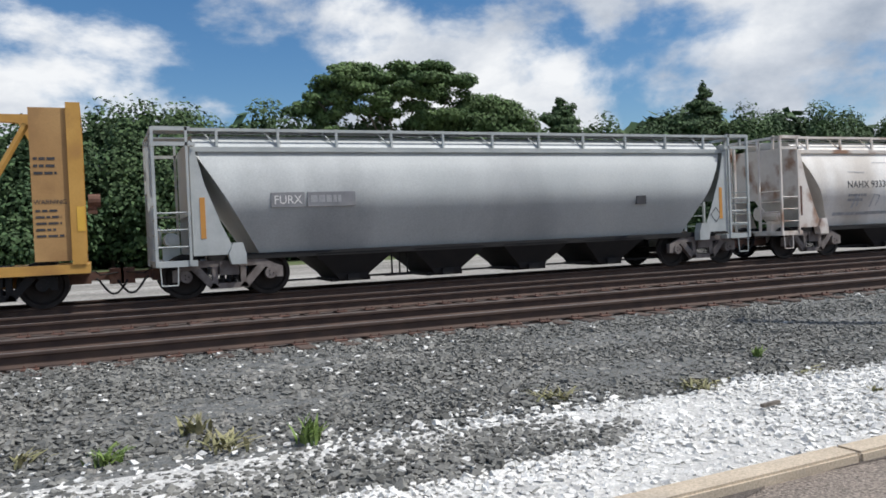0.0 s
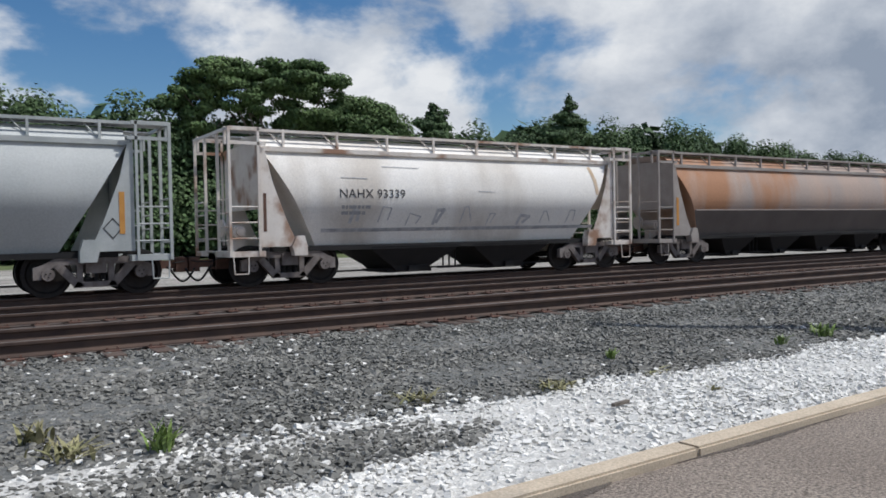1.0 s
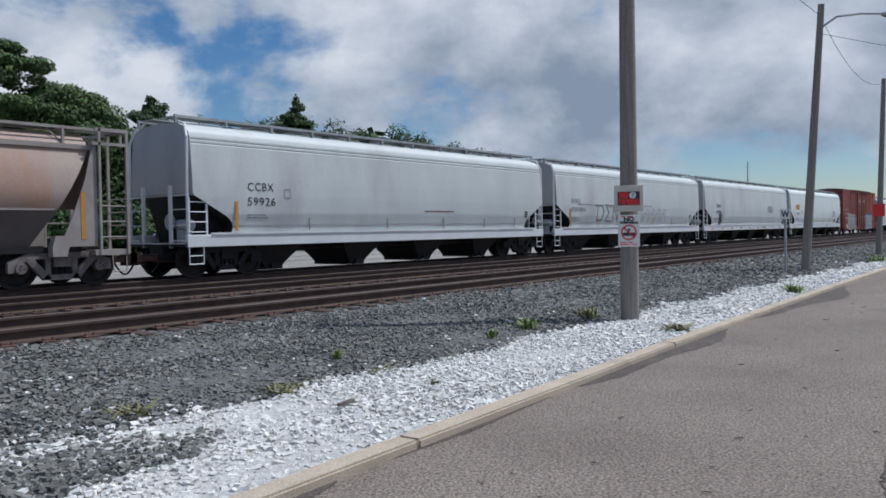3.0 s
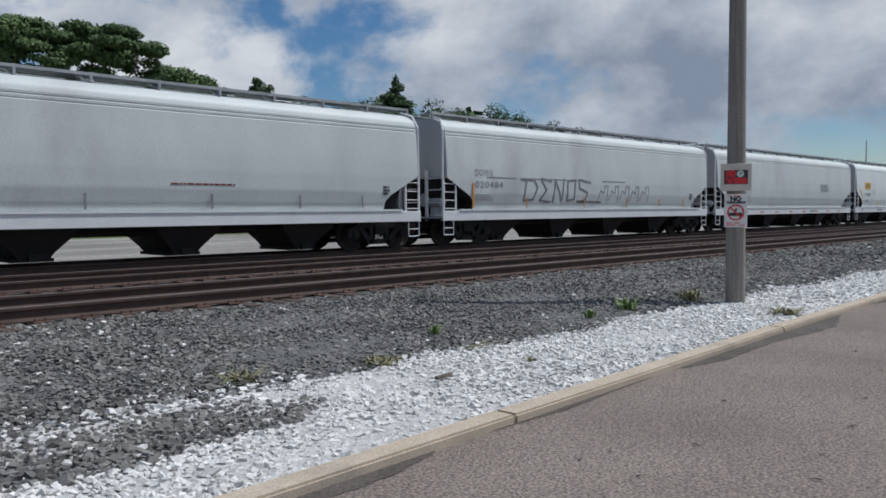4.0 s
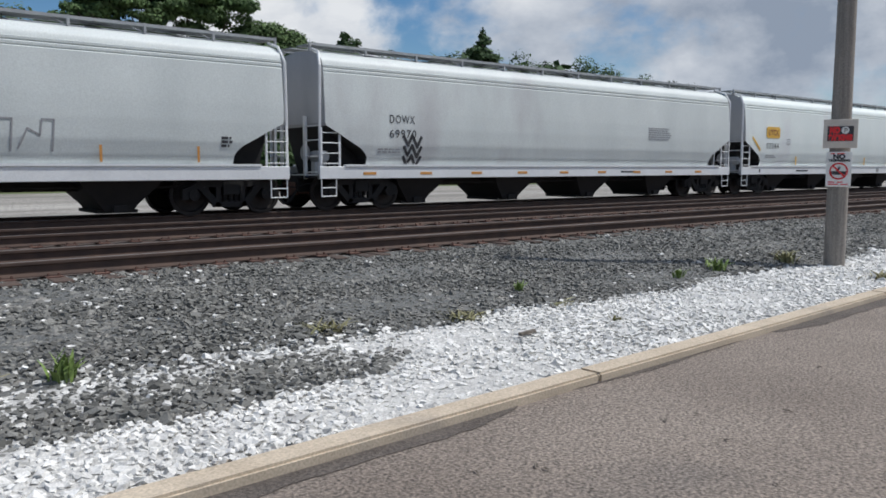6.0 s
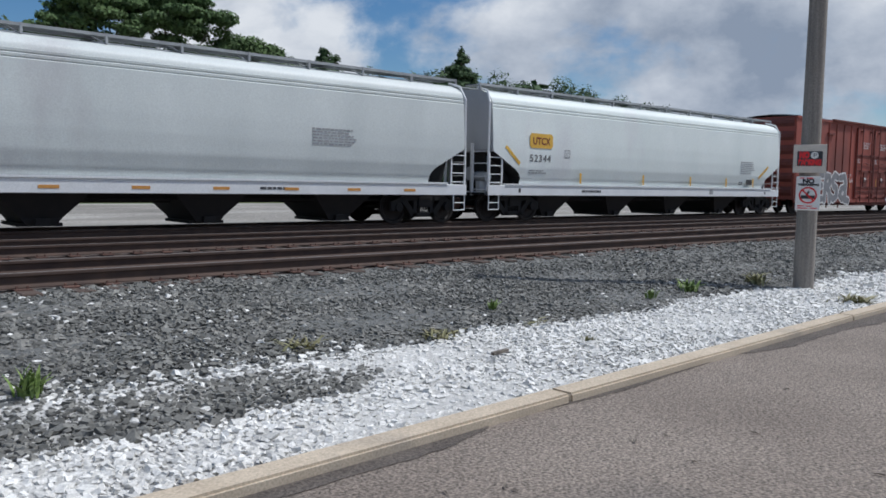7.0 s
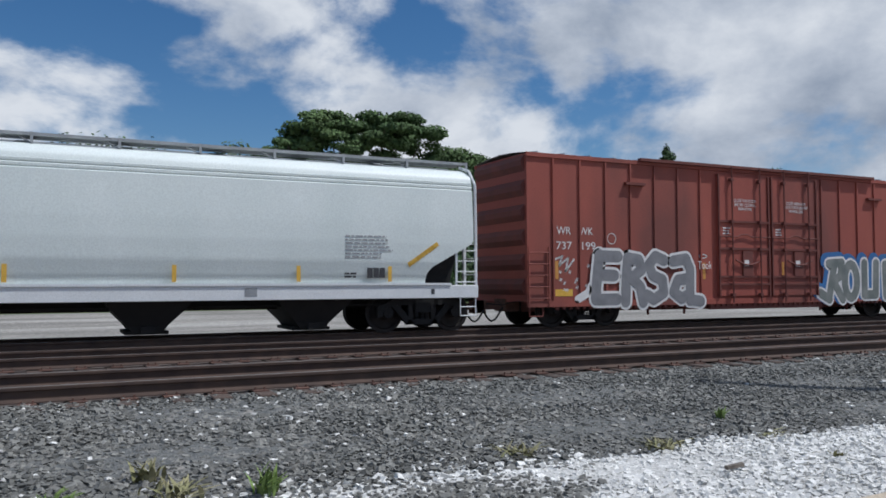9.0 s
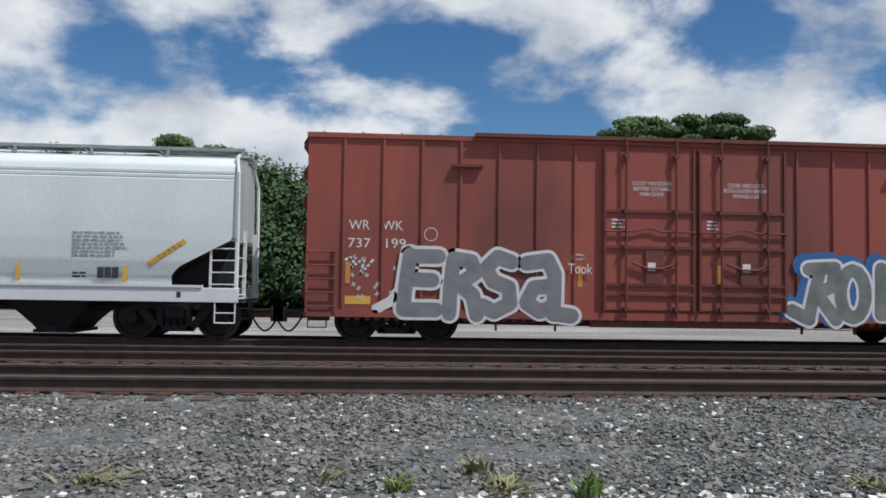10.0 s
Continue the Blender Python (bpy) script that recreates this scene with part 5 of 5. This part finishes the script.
def bulkhead_car(x_end):
    """Yellow flat car with a tall braced end; x_end is its right end."""
    L = 22.0
    root = car_root("bulkhead_flat_car", x_end - L, "faded yellow bulkhead flat car with a boarded end", "flat car")
    bm = bmesh.new()
    box(bm, 0, L, -1.45, 1.45, 0.95, 1.16)
    box(bm, 1.5, L - 1.5, -0.5, 0.5, 0.65, 0.95)
    part("deck", bm, M["yellow_car"], root)
    for a in (0.06, L - 0.06):
        w = 1 if a < 1 else -1
        bm = bmesh.new()
        for y in (-1.42, 1.42):
            box(bm, min(a, a + w * 0.30), max(a, a + w * 0.30), y - 0.06, y + 0.06, 1.16, 4.78)
        for z in (1.3, 4.70):
            box(bm, min(a, a + w * 0.30), max(a, a + w * 0.30), -1.4, 1.4, z - 0.08, z + 0.08)
        part("bulkhead_post", bm, M["yellow_car"], root)
        bm = bmesh.new()
        box(bm, min(a + w * 0.30, a + w * 1.05), max(a + w * 0.30, a + w * 1.05), -1.42, -1.34, 1.25, 4.66)
        box(bm, min(a + w * 0.30, a + w * 1.05), max(a + w * 0.30, a + w * 1.05), 1.34, 1.42, 1.25, 4.66)
        box(bm, a - 0.04 + w * 0.2, a + 0.04 + w * 0.2, -1.36, 1.36, 1.2, 4.66)
        part("bulkhead_panel", bm, M["tan_panel"], root, "stencilled yellow side panel")
        bm = bmesh.new()
        slab(bm, [(a + w * 1.0, 4.7), (a + w * 2.6, 4.7), (a + w * 2.6, 4.58), (a + w * 1.35, 4.5), (a + w * 1.05, 3.9)][::w], -0.1, 0.1)
        tube(bm, [(a + w * 1.1, -1.3, 4.3), (a + w * 2.8, -1.3, 1.2)], 0.08, 6)
        part("brace", bm, M["yellow_car"], root)
        coupler(root, 0 if a < 1 else L, -w)
    y = -1.425
    bars(root, L - 1.05, 3.5, y, 0.62, 3, 0.06, 0.16, M["ink"], "stencil", 31)
    lettering("lettering", "WARNING", 0.15, L - 1.08, y, 2.52, M["ink"], root, 0.66)
    bars(root, L - 1.05, 2.35, y, 0.6, 5, 0.05, 0.14, M["ink"], "stencil", 32)
    strips(root, [L - 0.22], -1.485, 1.9, 2.45, M["reflector"], "reflector", 0.16)
    bm = bmesh.new()
    rod(bm, (L + 0.02, -0.9, 2.6), (L + 0.28, -0.9, 2.6), 0.16, 12)
    box(bm, L, L + 0.2, -1.0, -0.8, 2.3, 2.6)
    part("hand_brake", bm, M["rust_frame"], root)
    trucks(root, (2.0, L - 2.0), "black")
    return root


def build_train():
    bulkhead_car(-0.13)
    L = 18.05
    r = old_hopper("covered_hopper", 1.25, L, M["grey_paint"], M["grey_trim"], M["black"], "dusty grey covered hopper car with rounded sides", [4.9, 7.6, 10.3, 13.0])
    for a, b in ((2.72, 3.55), (3.62, 4.86)):
        bm = bmesh.new()
        box(bm, a, b, -1.588, -1.53, 2.32, 2.68)
        part("mark_panel", bm, M["spray_grey"], r)
    lettering("lettering", "FURX", 0.30, 2.78, -1.592, 2.40, M["white_ink"], r, 0.7)
    bars(r, 3.70, 2.42, -1.592, 1.05, 1, 0.18, 0.2, M["fade_ink"], "number", 21)
    bm = bmesh.new()
    box(bm, L - 4.45, L - 4.1, -1.57, -1.48, 2.15, 2.4)
    part("data_panel", bm, M["ink"], r)
    strips(r, [1.05, L - 1.2], -1.465, 1.62, 2.6, M["orange"], "reflector", 0.12)
    stroke(r, [(L - 1.55, 1.75), (L - 1.35, 1.98), (L - 1.15, 1.75), (L - 1.35, 1.52), (L - 1.55, 1.75)], 0.012, M["ink"], "diamond_mark", -1.465)
    L = 14.06
    r = old_hopper("covered_hopper", 20.66, L, M["cream_paint"], M["cream_trim"], M["black"], "chalky white covered hopper car with rust-stained ends", [5.6, 9.1])
    side_text(r, "NAHX 93339", 0.34, 3.0, 2.50, M["ink"], 2.05, OLD)
    small_print(r, 3.1, 2.2, 0.9, 2, M["fade_ink"], 22, 0.09, 0.16, OLD)
    bent(stroke(r, [(12.25, 3.55), (12.32, 3.35), (12.38, 3.1), (12.41, 2.9), (12.42, 2.7)], 0.07, M["streak"], "rust_streak", 0), OLD)
    rng = random.Random(12)
    for k in range(9):
        a, h = 3.4 + 0.95 * k + rng.uniform(-0.2, 0.2), rng.uniform(0.25, 0.45)
        z = rng.uniform(1.7, 1.9)
        pts = [(a, z), (a + 0.1, z + h), (a + rng.uniform(0.2, 0.5), z + h * rng.uniform(0.7, 1.1)), (a + rng.uniform(0.1, 0.4), z + 0.05)]
        bent(stroke(r, pts, 0.018 + 0.03 * (k % 3 == 0), M["scuff"], "faded_tag", 0), OLD)
    for a, b, z in ((3.1, 3.9, 3.05), (4.4, 5.6, 3.38), (7.6, 8.2, 2.72)):
        bent(stroke(r, [(a, z), (b, z - 0.02)], 0.012, M["scuff"], "scratch", 0), OLD)
    bent(stroke(r, [(2.6, 1.62), (12.4, 1.62)], 0.05, M["scuff"], "grime_line", 0), OLD)
    strips(r, [0.92], -1.465, 1.62, 2.6, M["rust_frame"], "reflector", 0.08)
    L = 18.67
    r = old_hopper("covered_hopper", 36.05, L, M["rust_paint"], M["brown_trim"], M["black"], "brown and rust-stained covered hopper car", [4.8, 7.8, 10.8, 13.8])
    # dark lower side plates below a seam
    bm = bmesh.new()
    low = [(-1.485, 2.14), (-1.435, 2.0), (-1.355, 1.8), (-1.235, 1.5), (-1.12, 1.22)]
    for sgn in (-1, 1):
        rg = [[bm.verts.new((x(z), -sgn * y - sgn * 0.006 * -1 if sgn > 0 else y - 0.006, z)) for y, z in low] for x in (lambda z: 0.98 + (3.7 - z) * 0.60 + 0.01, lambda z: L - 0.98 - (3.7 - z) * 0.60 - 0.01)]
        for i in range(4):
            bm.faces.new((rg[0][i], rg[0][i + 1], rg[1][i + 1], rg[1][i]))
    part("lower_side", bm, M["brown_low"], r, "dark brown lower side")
    bm = bmesh.new()
    box(bm, 2.0, L - 2.0, -1.512, -1.46, 2.13, 2.17)
    part("side_seam", bm, M["brown_trim"], r)
    strips(r, [1.0], -1.465, 1.6, 2.6, M["orange"], "reflector", 0.12)
    strips(r, [L - 1.3], -1.465, 1.4, 2.6, M["orange"], "reflector", 0.12)
    center_hopper("covered_hopper", 56.43, 19.66, "dull white covered hopper car with dark end pockets", M["dull_paint"], text_cc, "spray_grey")
    center_hopper("covered_hopper", 77.05, 19.6, "dull white covered hopper car with grey spray lettering", M["dull_paint"], text_d2, "orange")
    center_hopper("covered_hopper", 97.49, 20.89, "dull white covered hopper car with small spray marks", M["dull_paint"], text_d6, "")
    center_hopper("covered_hopper", 119.26, 20.48, "clean white covered hopper car with a yellow panel", text=text_ut)
    boxcar(141.26, 19.04)
    center_hopper("covered_hopper", 162.0, 19.5, "white covered hopper car behind the boxcar")
    center_hopper("covered_hopper", 183.1, 19.5, "white covered hopper car at the end of view")
    # bring the cars to size and seat them on their trucks
    m = Matrix.Translation((0, 0, -0.182)) @ Matrix.Scale(SIZE, 4)
    done = set()
    for root, _ in cars:
        for ob in [c for c in root.children] + [g for c in root.children if not c.name.startswith("truck") for g in c.children]:
            if ob.name.startswith("truck"):
                ob.matrix_basis = pose(ob.matrix_basis.translation.x * SIZE, 0, 0)
            elif ob.data and ob.data.name not in done:
                ob.data.transform(m)
                done.add(ob.data.name)


build_train()

# ---------------------------------------------------------------- poles and signs
def wood_pole(x, y, h, r0, r1, label, lean=0.0):
    root = tagged(new("utility_pole"), label, "utility pole", "wooden poles along the kerb")
    root.matrix_basis = pose(x, y, ground_z(y) - 0.02, lean, 0, 0)
    bm = bmesh.new()
    seg, n = 16, 10
    last = None
    for k in range(n + 1):
        t = k / n
        r = r0 + (r1 - r0) * t
        ring = [bm.verts.new((r * math.cos(2 * math.pi * i / seg) * (1 + 0.02 * math.sin(3 * i + k)), r * math.sin(2 * math.pi * i / seg), h * t - (0.3 if k == 0 else 0))) for i in range(seg)]
        if last:
            for i in range(seg):
                bm.faces.new((last[i], last[(i + 1) % seg], ring[(i + 1) % seg], ring[i]))
        last = ring
    bm.faces.new(last)
    part("shaft", bm, M["pole"], root, smooth=40)
    return root


def build_signs(x, y):
    """Two signs face the road, fixed to the pole's front."""
    yaw = -66
    g = ground_z(y)
    base = pose(x, y, g, 0, 0, yaw)
    r = 0.16

    def flat(name, w, h, z, depth, m, label, category):
        bm = bmesh.new()
        box(bm, -w / 2, w / 2, -r - depth - 0.015, -r - 0.005, z - h / 2, z + h / 2)
        bmesh.ops.bevel(bm, geom=list(bm.edges), offset=0.006, segments=1, affect="EDGES")
        ob = thing(name, bm, m, label, category)
        ob.matrix_basis = base
        return ob, -r - depth - 0.018

    board, f = flat("parking_sign", 0.50, 0.46, 2.17, 0.02, M["ply"], "red and black no parking sign on a pale board", "sign")
    bm = bmesh.new()
    box(bm, -0.19, 0.19, f - 0.004, f + 0.002, 2.05, 2.29)
    part("sign_face", bm, M["ink"], board, "black sign face")
    lettering("lettering", "NO", 0.13, -0.155, f - 0.006, 2.185, M["red"], board, 0.15, 0.001, 0.014)
    lettering("lettering", "PARKING", 0.115, -0.165, f - 0.006, 2.07, M["red"], board, 0.34, 0.001, 0.012)
    bm = bmesh.new()
    rod(bm, (0.07, f - 0.006, 2.225), (0.07, f - 0.002, 2.225), 0.058, 20)
    part("round_mark", bm, M["sign_white"], board)
    lettering("lettering", "P", 0.1, 0.05, f - 0.009, 2.19, M["ink"], board)
    sign, f = flat("trespass_sign", 0.37, 0.56, 1.60, 0.004, M["sign_white"], "white no trespassing sign with a red ring on the pole", "sign")
    lettering("lettering", "NO", 0.1, -0.09, f - 0.003, 1.77, M["ink"], sign, 0.18, 0.001, 0.006)
    lettering("lettering", "TRESPASSING", 0.05, -0.155, f - 0.003, 1.725, M["ink"], sign, 0.31, 0.001, 0.003)
    stroke(sign, [(0.125 * math.cos(a * math.pi / 12), 1.57 + 0.125 * math.sin(a * math.pi / 12)) for a in range(25)], 0.012, M["red"], "red_ring", f - 0.003)
    stroke(sign, [(-0.085, 1.655), (0.085, 1.485)], 0.012, M["red"], "red_bar", f - 0.004)
    stroke(sign, [(-0.09, 1.54), (0.09, 1.54)], 0.028, M["ink"], "track_mark", f - 0.002)
    stroke(sign, [(-0.02, 1.57), (0.01, 1.63)], 0.016, M["ink"], "dark_mark", f - 0.002)
    bars(sign, -0.15, 1.385, f - 0.002, 0.3, 2, 0.016, 0.035, M["red"], "fine_print", 41)
    bars(sign, -0.13, 1.845, f - 0.002, 0.26, 1, 0.014, 0.03, M["red"], "fine_print", 42)


def lamp_arm(pole, h, way, reach):
    bm = bmesh.new()
    tube(bm, [(0, 0, h - 0.5), (way * reach * 0.25, -reach * 0.25, h - 0.1), (way * reach * 0.6, -reach * 0.6, h), (way * reach, -reach, h)], 0.035, 8)
    part("arm", bm, M["steel"], pole, "curved steel lamp arm")
    bm = bmesh.new()
    c = (way * (reach + 0.15), -(reach + 0.15), h - 0.02)
    rings = []
    for k in range(7):
        t = k / 6
        r = 0.18 * math.sin(math.pi * (0.15 + 0.8 * t)) + 0.02
        rings.append([bm.verts.new((c[0] + way * (t - 0.5) * 0.55, c[1] - (t - 0.5) * 0.55, 0)) for i in range(10)])
        for i, v in enumerate(rings[-1]):
            a = 2 * math.pi * i / 10
            v.co += Vector((0.7 * r * math.cos(a), way * 0.7 * r * math.cos(a), c[2] + 0.6 * r * math.sin(a)))
    for p, q in zip(rings, rings[1:]):
        for i in range(10):
            bm.faces.new((p[i], p[(i + 1) % 10], q[(i + 1) % 10], q[i]))
    bm.faces.new(rings[0])
    bm.faces.new(rings[-1])
    head = part("lamp_head", bm, M["steel"], pole, "grey cobra-head street lamp", smooth=50)
    bm = bmesh.new()
    lathe_z(bm, c[0], c[1], c[2] - 0.16, c[2] - 0.04, 0.14)
    part("lens", bm, M["lamp_glass"], head)


def wire(a, b, sag, name="overhead_wire"):
    bm = bmesh.new()
    a, b = Vector(a), Vector(b)
    pts = [a.lerp(b, i / 12) - Vector((0, 0, sag * 4 * (i / 12) * (1 - i / 12))) for i in range(13)]
    tube(bm, pts, 0.009, 4)
    return thing(name, bm, M["ink"], "thin dark overhead wire between the wooden poles", "wire", "overhead wires")


build_track("near_track", NEAR_RAILS, "rusty railway track on grey ballast", -20, 90)
build_track("middle_track", MIDDLE_RAILS, "empty railway track with rusty rails and spiked ties", -24, 90)
build_track("train_track", TRAIN_RAILS, "railway track under the freight train", -24, 90, 90)

wood_pole(13.34, 6.13, 9.6, 0.165, 0.115, "weathered wooden pole with two signs, standing in white gravel")
build_signs(13.34, 6.13)
p = wood_pole(29.2, 7.0, 9.0, 0.155, 0.105, "weathered wooden pole with a street lamp", 3.4)
lamp_arm(p, 8.7, 0.6, 1.8)
p = wood_pole(44.0, 7.2, 8.6, 0.15, 0.10, "distant wooden pole with a street lamp and a small sign", 1.6)
lamp_arm(p, 8.3, 0.6, 1.8)
wire((13.34, 6.13, 9.3), (29.2, 6.5, 8.5), 0.45)
wire((29.2, 6.5, 8.5), (44.0, 6.97, 8.3), 0.85)
wire((44.0, 6.97, 8.3), (60, 7.6, 8.2), 0.9)
wire((29.2, 6.53, 7.9), (60, -6, 9.0), 0.4)

bm = bmesh.new()
box(bm, -0.04, 0.04, -0.03, 0.03, -0.2, 2.0)
post = thing("whistle_post", bm, M["steel"], "thin steel post with a white whistle sign", "sign post")
post.location = (27.7, 7.25, ground_z(7.25))
bm = bmesh.new()
slab(bm, [(-0.16, 1.76), (0.16, 1.76), (0.16, 2.08), (-0.16, 2.08)], -0.05, -0.034)
plate = part("sign_plate", bm, M["sign_white"], post)
plate.matrix_basis = pose(0, 0, 0, 0, 0, -72)
w = lettering("lettering", "W", 0.27, -0.12, -0.054, 1.83, M["ink"], post, 0.24, 0.001, 0.012)
w.matrix_basis = pose(0, 0, 0, 0, 0, -72)

bm = bmesh.new()
for dx in (-0.5, 0.5):
    rod(bm, (dx, 0, 0), (0, 0, 17), 0.1, 6)
for z in (4, 8, 12, 15.5):
    rod(bm, (-0.8, 0, z), (0.8, 0, z), 0.06, 5)
mast = thing("radio_mast", bm, M["steel"], "thin distant lattice mast above the train", "mast")
mast.location = (196, 60, -0.4)

# the far dark pole-side box on the last lamp pole
bm = bmesh.new()
box(bm, -0.25, 0.25, -0.03, 0.03, 1.9, 2.5)
b = thing("small_sign", bm, M["red"], "small red and white sign on a distant pole", "sign")
b.matrix_basis = pose(43.84, 7.15, ground_z(7.2), 0, 0, -75)

# ---------------------------------------------------------------- weeds
for i, (x, y, n, h, s, m, lab) in enumerate((
    (1.52, 6.42, 34, 0.34, 0.16, "weed", "green broad-leaved weed growing in grey ballast"),
    (0.0, 6.62, 40, 0.2, 0.2, "weed", "low green weed tuft in grey ballast"),
    (-2.4, 6.8, 60, 0.14, 0.4, "dry", "low olive weed patch in ballast"),
    (-0.6, 6.9, 22, 0.16, 0.18, "dry", "dry olive weed tuft in ballast"),
    (0.85, 6.62, 40, 0.2, 0.3, "dry", "dry olive weed tuft in ballast"),
    (0.7, 7.1, 26, 0.28, 0.2, "dry", "dry olive weed tuft in ballast"),
    (6.72, 5.33, 18, 0.11, 0.1, "dry", "small dry weed in white gravel"),
    (7.05, 7.14, 20, 0.2, 0.1, "weed", "thin green weed in grey ballast"),
    (4.0, 6.65, 40, 0.16, 0.35, "dry", "dry olive weed tuft at the gravel edge"),
    (5.55, 6.4, 50, 0.14, 0.35, "dry", "dry olive weed tuft at the gravel edge"),
    (6.95, 6.35, 40, 0.09, 0.3, "dry", "dark low weed at the gravel edge"),
    (11.0, 6.85, 40, 0.28, 0.22, "weed", "olive weed clump beside the wooden pole"),
    (9.9, 6.75, 26, 0.2, 0.15, "weed", "olive weed clump beside the ballast"),
    (12.9, 6.75, 50, 0.3, 0.3, "dry", "dry weed clump at the foot of the pole"),
    (12.3, 4.85, 50, 0.2, 0.45, "dry", "dry weed clump beside the kerb"),
    (20.3, 5.1, 60, 0.36, 0.4, "weed", "dark green weed clump beside the kerb"),
    (38, 6.2, 60, 0.5, 0.6, "weed", "dark green weed clump beside the kerb"),
)):
    build_weed(x, y, n, h, s, M[m], lab, 50 + i)

bm = bmesh.new()
box(bm, -0.12, 0.12, -0.02, 0.02, 0, 0.03)
s = thing("wood_scrap", bm, M["bark"], "dark scrap of wood lying on white gravel", "scrap")
s.matrix_basis = pose(5.4, 5.35, -0.13, 0, 0, 10)

build_woods()
build_gravel()


# ---------------------------------------------------------------- what moves
def motions():
    for root, x0 in cars:
        walk(root, [(t, pose(x0 - SPEED * t, TRAIN_Y, RAIL_Z)) for t in range(11)])
    turn = SPEED / FPS / WHEEL_R * 180 / math.pi
    for w in axles:
        x, _, z = w.matrix_basis.translation
        walk(w, [(i / FPS, pose(x, 0, z, 0, -turn * i, 0)) for i in range(10 * FPS + 1)])


motions()
